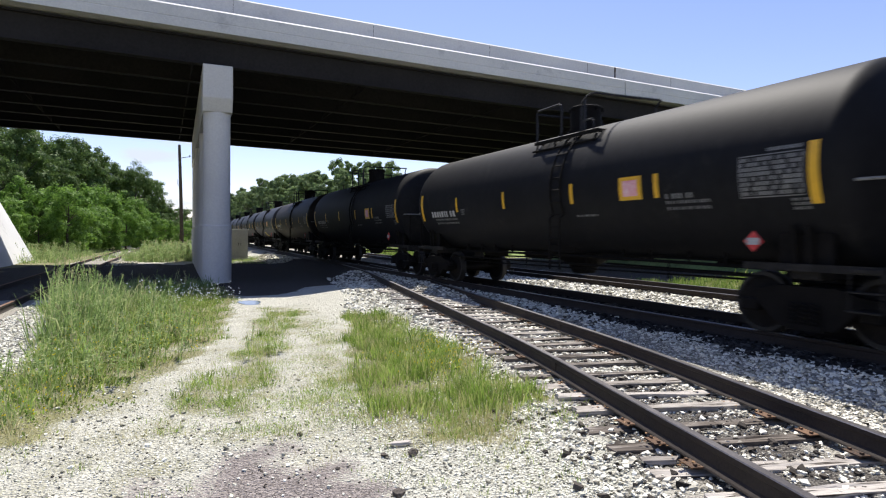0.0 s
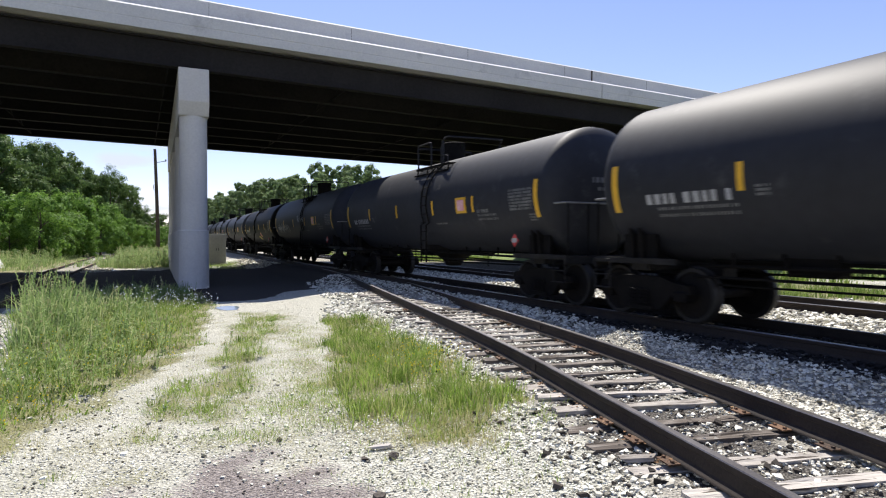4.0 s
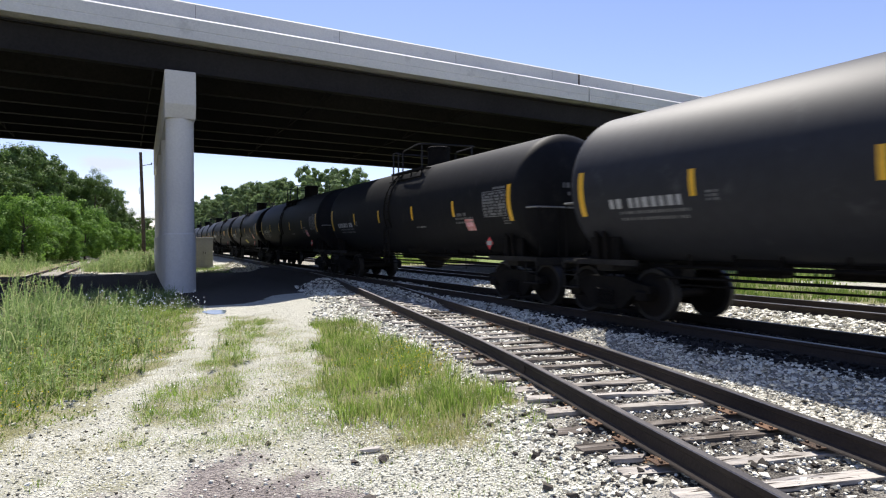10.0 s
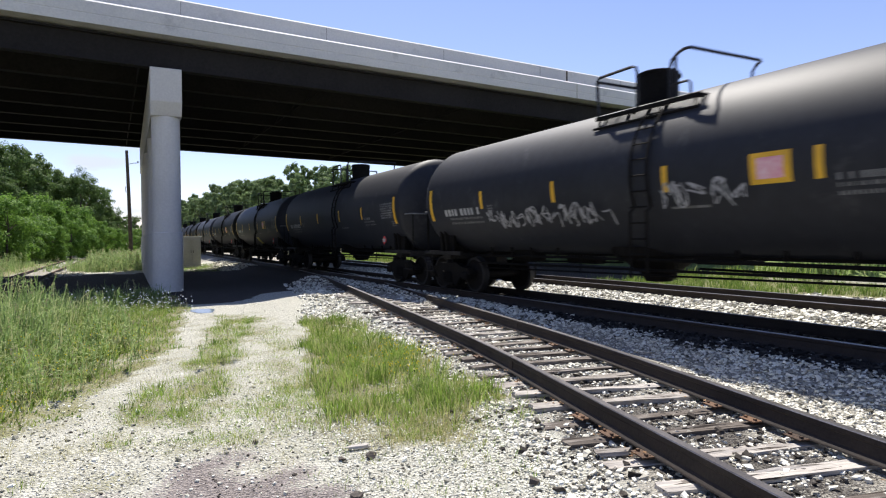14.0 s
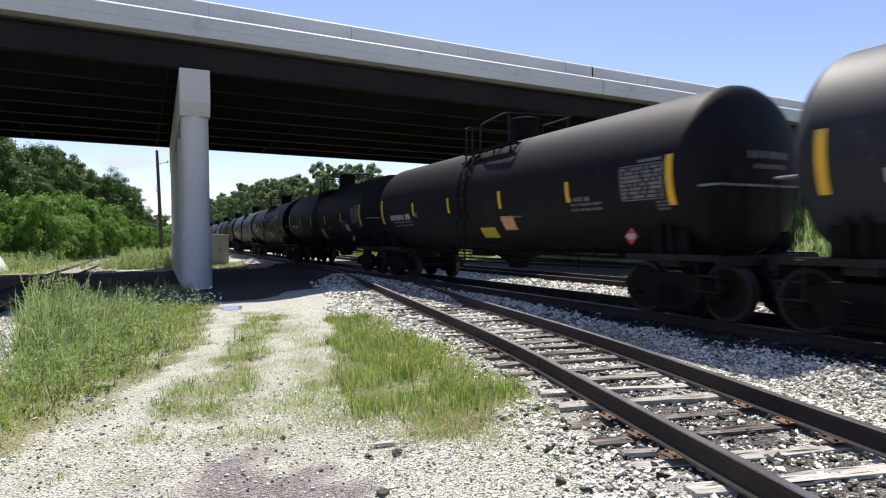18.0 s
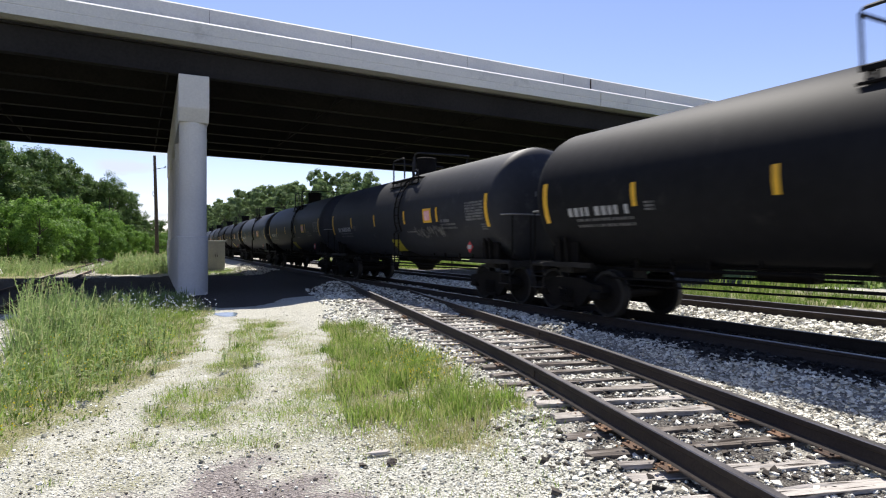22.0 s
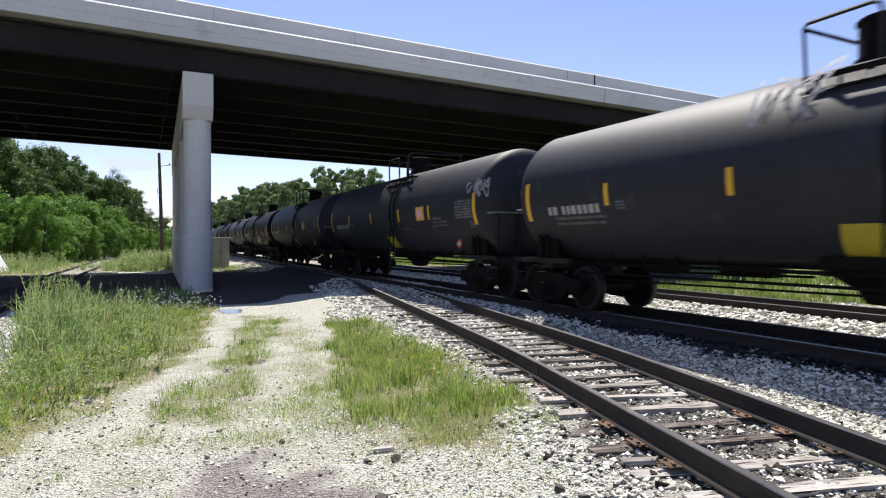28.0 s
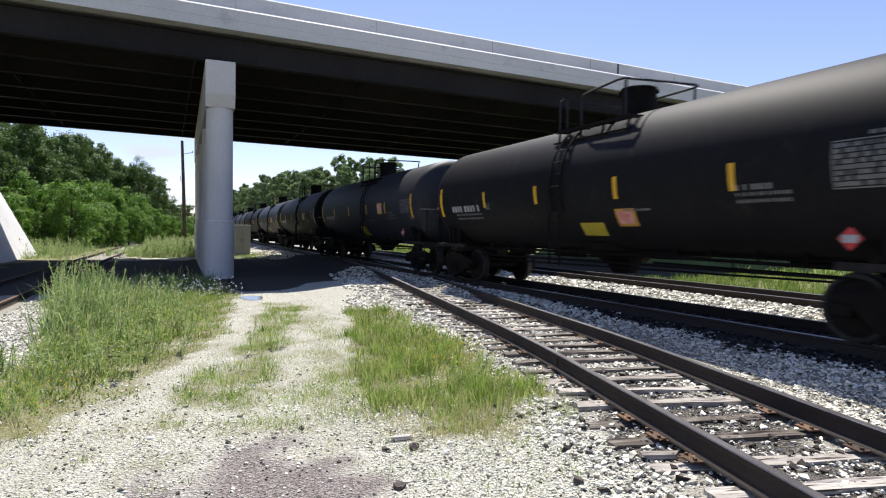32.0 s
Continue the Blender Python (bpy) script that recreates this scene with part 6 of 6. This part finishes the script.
def weed_plants(rng):
    """Leafy stalks and seed heads that stand over the grass."""
    vs, fs, hv, hf = [], [], [], []
    spots = [(rng.uniform(-2.7, 0.3), rng.uniform(12.2, 19.5), rng.uniform(0.5, 1.35)) for _ in range(270)]
    spots = [(x, y, h * (1.0 if x < -0.9 - 0.12 * (y - 13) else 0.55)) for x, y, h in spots]
    spots += [(rng.uniform(-2.2, 1.7), rng.uniform(18.5, 24.5), rng.uniform(0.3, 0.7)) for _ in range(60)]
    spots += [(rng.uniform(-1.6, 0.6), rng.uniform(8.8, 12.8), rng.uniform(0.3, 0.7)) for _ in range(50)]
    spots += [(rng.uniform(0.7, 1.9), rng.uniform(9.0, 13.5), rng.uniform(0.25, 0.5)) for _ in range(14)]
    spots += [(rng.gauss(-2.05, 0.15), rng.gauss(9.9, 0.25), rng.uniform(0.25, 0.42)) for _ in range(14)]
    # bushy weeds between the pier and the pole, beyond the shade
    spots += [(rng.uniform(-1.5, 3.2), rng.uniform(45.2, 60.0), rng.uniform(0.7, 1.5)) for _ in range(300)]
    spots += [(rng.uniform(-13.0, -6.0), rng.uniform(46.5, 62.0), rng.uniform(0.6, 1.3)) for _ in range(220)]
    for x, y, h in spots:
        big = 2.1 if y > 40 else 1.0
        if big == 1.0 and not inside(GRASS_LEFT, x, y) and not inside(GRASS_MID, x, y):
            continue
        z = land(x, y)
        lx, ly = rng.uniform(-0.2, 0.2) * h, rng.uniform(-0.2, 0.2) * h
        at = lambda u: (x + lx * u * u, y + ly * u * u, z + h * u)
        i = len(vs)
        for u in (0, 0.5, 1.0):
            p = at(u)
            vs += [(p[0] - 0.006, p[1], p[2]), (p[0] + 0.006, p[1], p[2])]
        fs += [(i, i + 1, i + 3, i + 2), (i + 2, i + 3, i + 5, i + 4)]
        for k in range(int(16 + 34 * h)):
            u = rng.uniform(0.12, 0.98)
            p = at(u)
            a = rng.uniform(0, 6.283)
            l, w = rng.uniform(0.04, 0.13) * (1.2 - 0.6 * u) * big, rng.uniform(0.006, 0.016) * big
            c, s = math.cos(a), math.sin(a)
            up = rng.uniform(-0.2, 0.6) * l
            i = len(vs)
            vs += [p, (p[0] + c * l * 0.5 - s * w, p[1] + s * l * 0.5 + c * w, p[2] + up * 0.7), (p[0] + c * l, p[1] + s * l, p[2] + up), (p[0] + c * l * 0.5 + s * w, p[1] + s * l * 0.5 - c * w, p[2] + up * 0.7)]
            fs.append((i, i + 1, i + 2, i + 3))
        if rng.random() < 0.25:
            p = at(1.0)
            for k in range(8):
                a, r = rng.uniform(0, 6.283), rng.uniform(0, 0.035)
                q = (p[0] + big * r * math.cos(a), p[1] + big * r * math.sin(a), p[2] + rng.uniform(-0.1, 0.06) * big)
                i, e = len(hv), 0.008 * big
                hv += [(q[0] - e, q[1], q[2]), (q[0], q[1] - e, q[2] - 2.5 * e), (q[0] + e, q[1], q[2]), (q[0], q[1] + e, q[2] + 3 * e)]
                hf.append((i, i + 1, i + 2, i + 3))
    tagged(new("leafy_weeds", raw("leafy_weeds", vs, fs, WEED)), "leafy grey-green weed stalks standing over the grass", "weeds", kind="stuff")
    tagged(new("seed_heads", raw("seed_heads", hv, hf, STRAW)), "pale seed heads on the weed stalks", "weeds", kind="stuff")


def flowers(name, label, spots, mat, seed):
    rng = random.Random(seed)
    vs, fs = [], []
    for x, y, h, r in spots:
        z = land(x, y) + h
        i = len(vs)
        t = rng.uniform(-0.5, 0.5)
        vs.append((x, y, z + r * 0.3))
        for k in range(6):
            a = 2 * math.pi * k / 6
            vs.append((x + r * math.cos(a), y + r * math.sin(a) * 0.8, z + r * math.sin(a) * 0.9 + t * r))
        fs += [(i, i + 1 + k, i + 1 + (k + 1) % 6) for k in range(6)]
    tagged(new(name, raw(name, vs, fs, mat)), label, "flowers", kind="stuff")


build_grass()


# ---- trees ----
def crown_mesh(name, seed, h, r, base, clumps, leaves, leaf, mat, puff=(0.12, 0.25), tip=0.0):
    """Leaves in tufts, the tufts gathered on rounded lobes with gaps between them. tip: how far the crown narrows to a point."""
    rng = random.Random(seed)
    vs, fs = [], []
    lobes = []
    for k in range(max(8, clumps // 7)):
        a, u = 2.4 * k + rng.uniform(-0.5, 0.5), (k + rng.random()) / max(8, clumps // 7)
        reach = r * (math.sin(math.pi * (0.1 + 0.84 * u)) ** 0.7 * (1 - tip) + tip * (1.05 - u)) * rng.uniform(0.5, 0.8)
        lobes.append((Vector((math.cos(a) * reach, math.sin(a) * reach, base + (h - base) * (0.1 + 0.82 * u))), r * rng.uniform(0.26, 0.42) * (1 - 0.5 * tip * u)))
    for c in range(clumps):
        mid, lr = lobes[c % len(lobes)]
        d = Vector((rng.gauss(0, 1), rng.gauss(0, 1), rng.gauss(0.35, 0.8))).normalized()
        at = mid + d * lr * rng.uniform(0.7, 1.15)
        cr = r * rng.uniform(*puff) * (1 - 0.4 * tip)
        for _ in range(leaves):
            q = Vector((rng.gauss(0, 1), rng.gauss(0, 1), rng.gauss(0.1, 0.75))).normalized()
            p = at + q * cr * rng.uniform(0.35, 1.0)
            n = (q * 0.8 + d * 0.7 + Vector((rng.uniform(-0.8, 0.8), rng.uniform(-0.8, 0.8), rng.uniform(-0.3, 0.8)))).normalized()
            s = n.orthogonal().normalized()
            t = n.cross(s)
            w, l = leaf * rng.uniform(0.6, 1.1), leaf * rng.uniform(0.8, 1.5)
            i = len(vs)
            vs += [tuple(p - s * w), tuple(p - t * l), tuple(p + s * w), tuple(p + t * l)]
            fs.append((i, i + 1, i + 2, i + 3))
    return raw(name, vs, fs, mat)


def trunk_mesh(seed, h, r):
    rng = random.Random(seed)
    bm = bmesh.new()
    k = h / 15
    tube(bm, [(0, 0, -0.5), (0.1 * k, 0, h * 0.3), (-0.15 * k, 0.1, h * 0.55), (0, 0, h * 0.85)], [0.28 * k, 0.22 * k, 0.15 * k, 0.04 * k], 8)
    for _ in range(7):
        a, z = rng.uniform(0, 6.28), h * rng.uniform(0.28, 0.65)
        e = Vector((math.cos(a), math.sin(a), 0)) * r * 0.75
        tube(bm, [(0, 0, z), tuple(e * 0.5 + Vector((0, 0, z + h * 0.07))), tuple(e + Vector((0, 0, z + h * 0.16)))], [0.1 * k, 0.07 * k, 0.02 * k], 5)
    return mesh_of("trunk", bm, BARK)


def plant(name, label, category, seed, h, r, base, clumps, leaves, leaf, mat, group, tip=0.0):
    ob = thing(name, label, category, group)
    part("trunk", trunk_mesh(seed, h, r), None, ob)
    part("crown", crown_mesh("crown", seed, h, r, base, clumps, leaves, leaf, mat, tip=tip), None, ob)
    return ob


def build_trees():
    rng = random.Random(21)
    kinds = [plant("tree", "dark green leafy deciduous tree at the wood's edge", "tree", 31 + k, 14.0, 4.2 - 0.4 * k, 1.6, 170, 130, 0.1, LEAF, "trees of the wood") for k in range(3)]
    shrubs = [plant("shrub", "bright green leafy shrub in front of the wood", "shrub", 51 + k, 6.0, 2.6, 0.2, 100, 120, 0.075, LEAF_BRIGHT, "shrubs along the wood") for k in range(2)]
    fars = [plant("tree", "distant green tree behind the train", "tree", 61 + k, 16.0, 3.6, 2.0, 120, 110, 0.15, LEAF_FAR, "trees behind the train", 0.55) for k in range(3)]
    spots, low, back = [], [], []
    # the wood beside the branch line: (x, y, height)
    for x, y, h in ((-18.5, 70, 13.4), (-14.2, 78, 13.2), (-16.5, 86, 14.2), (-13.3, 85, 12.5), (-10.5, 85, 13.6), (-9.0, 89, 12.8), (-12.0, 94, 13.4), (-6.6, 100, 12.4), (-8.6, 104, 12.6), (-3.6, 100, 11.9), (-5.0, 106, 12.4), (-1.7, 104, 10.6), (-22, 74, 14.6), (-26, 82, 14.5), (-19.5, 92, 14.0), (0.2, 114, 7.4), (-2.5, 118, 9.6), (2.0, 150, 8.2), (5.0, 160, 7.8), (-1.0, 150, 9.0), (-23, 64, 12.0), (-29, 72, 13.0), (-15, 74, 10.5), (-10.5, 80, 9.5)):
        spots.append((x, y, h * rng.uniform(0.97, 1.08) / 14.0))
    for x, y, h in ((-12.0, 60, 5.4), (-9.8, 62, 5.5), (-8.0, 65, 5.9), (-6.6, 69, 5.6), (-5.2, 73, 5.2), (-3.9, 78, 4.9), (-2.5, 84, 4.4), (-1.2, 90, 4.2), (0.4, 97, 4.6), (-14.5, 60, 6.2), (-17.0, 60, 6.4), (-11.0, 67, 7.6), (-8.8, 71, 7.4), (-13.5, 66, 8.0), (-6.8, 77, 7.0), (2.4, 106, 4.6), (3.9, 116, 4.4), (-20, 60, 6.5), (-5.0, 84, 6.4), (-3.2, 92, 5.6)):
        low.append((x, y, h * rng.uniform(0.65, 1.1) / 6.0))
    y = 62.0
    while y < 290:
        x = 30.5 - 8.5 * min((y - 62) / 150, 1.0) + rng.uniform(-1.2, 1.2)
        near = 0.74 + 0.26 * min((y - 62) / 90, 1.0)
        if x < 0.37 * y:
            back.append((x, y, rng.uniform(0.8, 1.06) * near))
        if x + 5 < 0.37 * y:
            back.append((x + 5 + rng.uniform(-1, 1), y + rng.uniform(1, 3), rng.uniform(1.0, 1.26) * near))
        y += rng.uniform(3.6, 5.4) * (1 + y / 400)
    for base_kinds, places in ((kinds, spots), (shrubs, low), (fars, back)):
        for i, (x, y, s) in enumerate(places):
            k = base_kinds[i % len(base_kinds)]
            m = pose(x, y, land(x, y) - 0.1, 0, 0, rng.uniform(0, 360)) @ Matrix.Diagonal((s * rng.uniform(0.95, 1.15), s * rng.uniform(0.95, 1.15), s, 1))
            if i < len(base_kinds):
                k.matrix_basis = m
            else:
                first = k.scale.copy()
                k.scale = (1, 1, 1)
                copy_thing(k, m)
                k.scale = first
    # growth on the road embankment
    first = None
    for i in range(34):
        if i < 20:
            a, d = rng.uniform(-0.9, 1.2), rng.uniform(2.0, 13.0)
            x, y = 44.0 - d * math.cos(a), 16.0 - d * math.sin(a)
        else:
            x, y = rng.uniform(49, 60), rng.uniform(26.5, 30)
        z = bank_z(x, y)
        m = pose(x, y, z - 0.3, 0, 0, rng.uniform(0, 360)) @ Matrix.Diagonal((0.55, 0.55, rng.uniform(0.25, 0.42), 1))
        if first is None:
            first = plant("bush", "low bright green bush on the embankment", "bush", 81, 6.0, 3.0, 0.0, 40, 60, 0.12, BANK_LEAF, "bushes on the embankment")
            first.matrix_basis = m
        else:
            k = first.scale.copy()
            first.scale = (1, 1, 1)
            copy_thing(first, m)
            first.scale = k


build_trees()


# ---- small things on the ground ----
def build_clutter():
    rng = random.Random(77)
    # puddle at the end of the dirt road
    bm = bmesh.new()
    vs = [bm.verts.new((2.25 + 0.3 * math.cos(a) * (1 + 0.2 * math.sin(3 * a)), 18.0 + 0.7 * math.sin(a) * (1 + 0.15 * math.cos(2 * a)), land(2.25, 18.0) + 0.02)) for a in [2 * math.pi * k / 24 for k in range(24)]]
    bm.faces.new(vs)
    tagged(new("puddle", mesh_of("puddle", bm, PUDDLE)), "small still puddle on the dirt road", "puddle")
    # splintered boards and old tie ends
    for x, y, l, w, h, a in ((3.62, 3.65, 0.3, 0.09, 0.04, 70), (1.99, 5.22, 0.2, 0.05, 0.03, 80), (4.25, 10.66, 0.5, 0.04, 0.03, -35), (3.7, 2.83, 0.34, 0.06, 0.03, 35), (6.44, 8.82, 0.35, 0.05, 0.03, -55)):
        bm = bmesh.new()
        prism(bm, [(-w / 2, 0), (w / 2, 0.01), (w / 2 * 0.8, h), (-w / 2 * 0.7, h * 0.8)], -l / 2, l / 2)
        for v in bm.verts:
            v.co.y += rng.uniform(-0.05, 0.05)
        ob = new("wood_scrap", mesh_of("wood_scrap", bm, TIE))
        ob.matrix_basis = pose(x, y, land(x, y) + 0.015, 0, 0, a)
        tagged(ob, "splintered grey wood scrap lying on the ballast", "wood scrap", "wood scraps")
    # dark rocks in the gravel
    for x, y, r in ((1.76, 5.04, 0.045), (2.0, 4.97, 0.06), (1.6, 4.25, 0.05), (1.19, 5.88, 0.035), (2.35, 5.4, 0.045), (1.3, 4.9, 0.02)):
        bm = bmesh.new()
        bmesh.ops.create_icosphere(bm, subdivisions=1, radius=r)
        for v in bm.verts:
            v.co = v.co * (1 + 0.9 * noise.noise(v.co * 30 + Vector((x * 7, y * 3, 0))))
            v.co.z *= 0.6
        ob = new("dark_rock", mesh_of("dark_rock", bm, DARK_ROCK))
        ob.location = (x, y, land(x, y) + r * 0.35)
        tagged(ob, "dark brown rock lying in the pale gravel", "rock", "dark rocks")


build_clutter()


# ---- what moves ----
# how far the train is ahead of an even speed (minus) or behind it
GAIN = [(0.0, 0.0), (6.0, 0.0), (10.0, -0.13), (14.0, -0.13), (19.0, -0.15), (22.0, -0.08), (25.0, 0.0), (28.0, 0.0), (32.0, 0.06)]


def motions():
    for k, car, spin in TRAIN:
        at = PITCH * k + START
        times = [round((at - y) / SPEED * FPS) / FPS for y in (66, 60, 54, 48, 42, 36, 30, 24, 18, 12)]
        times = [t for t in times if 0.15 < t < 31.85]
        times += [t for t, _ in GAIN if all(abs(t - q) > 0.2 for q in times)]
        rows_ = []
        for t in sorted(times):
            y = at - SPEED * t + float(np.interp(t, *zip(*GAIN)))
            swing, slope = main_swing(y)
            rows_.append((t, pose(MAIN_X + swing, y, MAIN_Z, 0, 0, -math.degrees(math.atan(slope)))))
        walk(car, rows_)
        # wheels roll while the car passes
        for w in spin:
            y0 = w.location.y
            t_in = max(0.0, (at - 45) / SPEED)
            t_out = min(32.0, (at + 12) / SPEED)
            rows_, turn = [(0.0, pose(0, y0, 0.479))], 0.0
            if t_in < 32 and t_out > 0:
                f = math.ceil(t_in * FPS) + 1
                while f <= math.floor(t_out * FPS):
                    turn += 73.9
                    rows_.append((f / FPS, pose(0, y0, 0.479, turn)))
                    f += 1
            if rows_[-1][0] < 32.0:
                rows_.append((32.0, pose(0, y0, 0.479, turn)))
            walk(w, rows_)


motions()
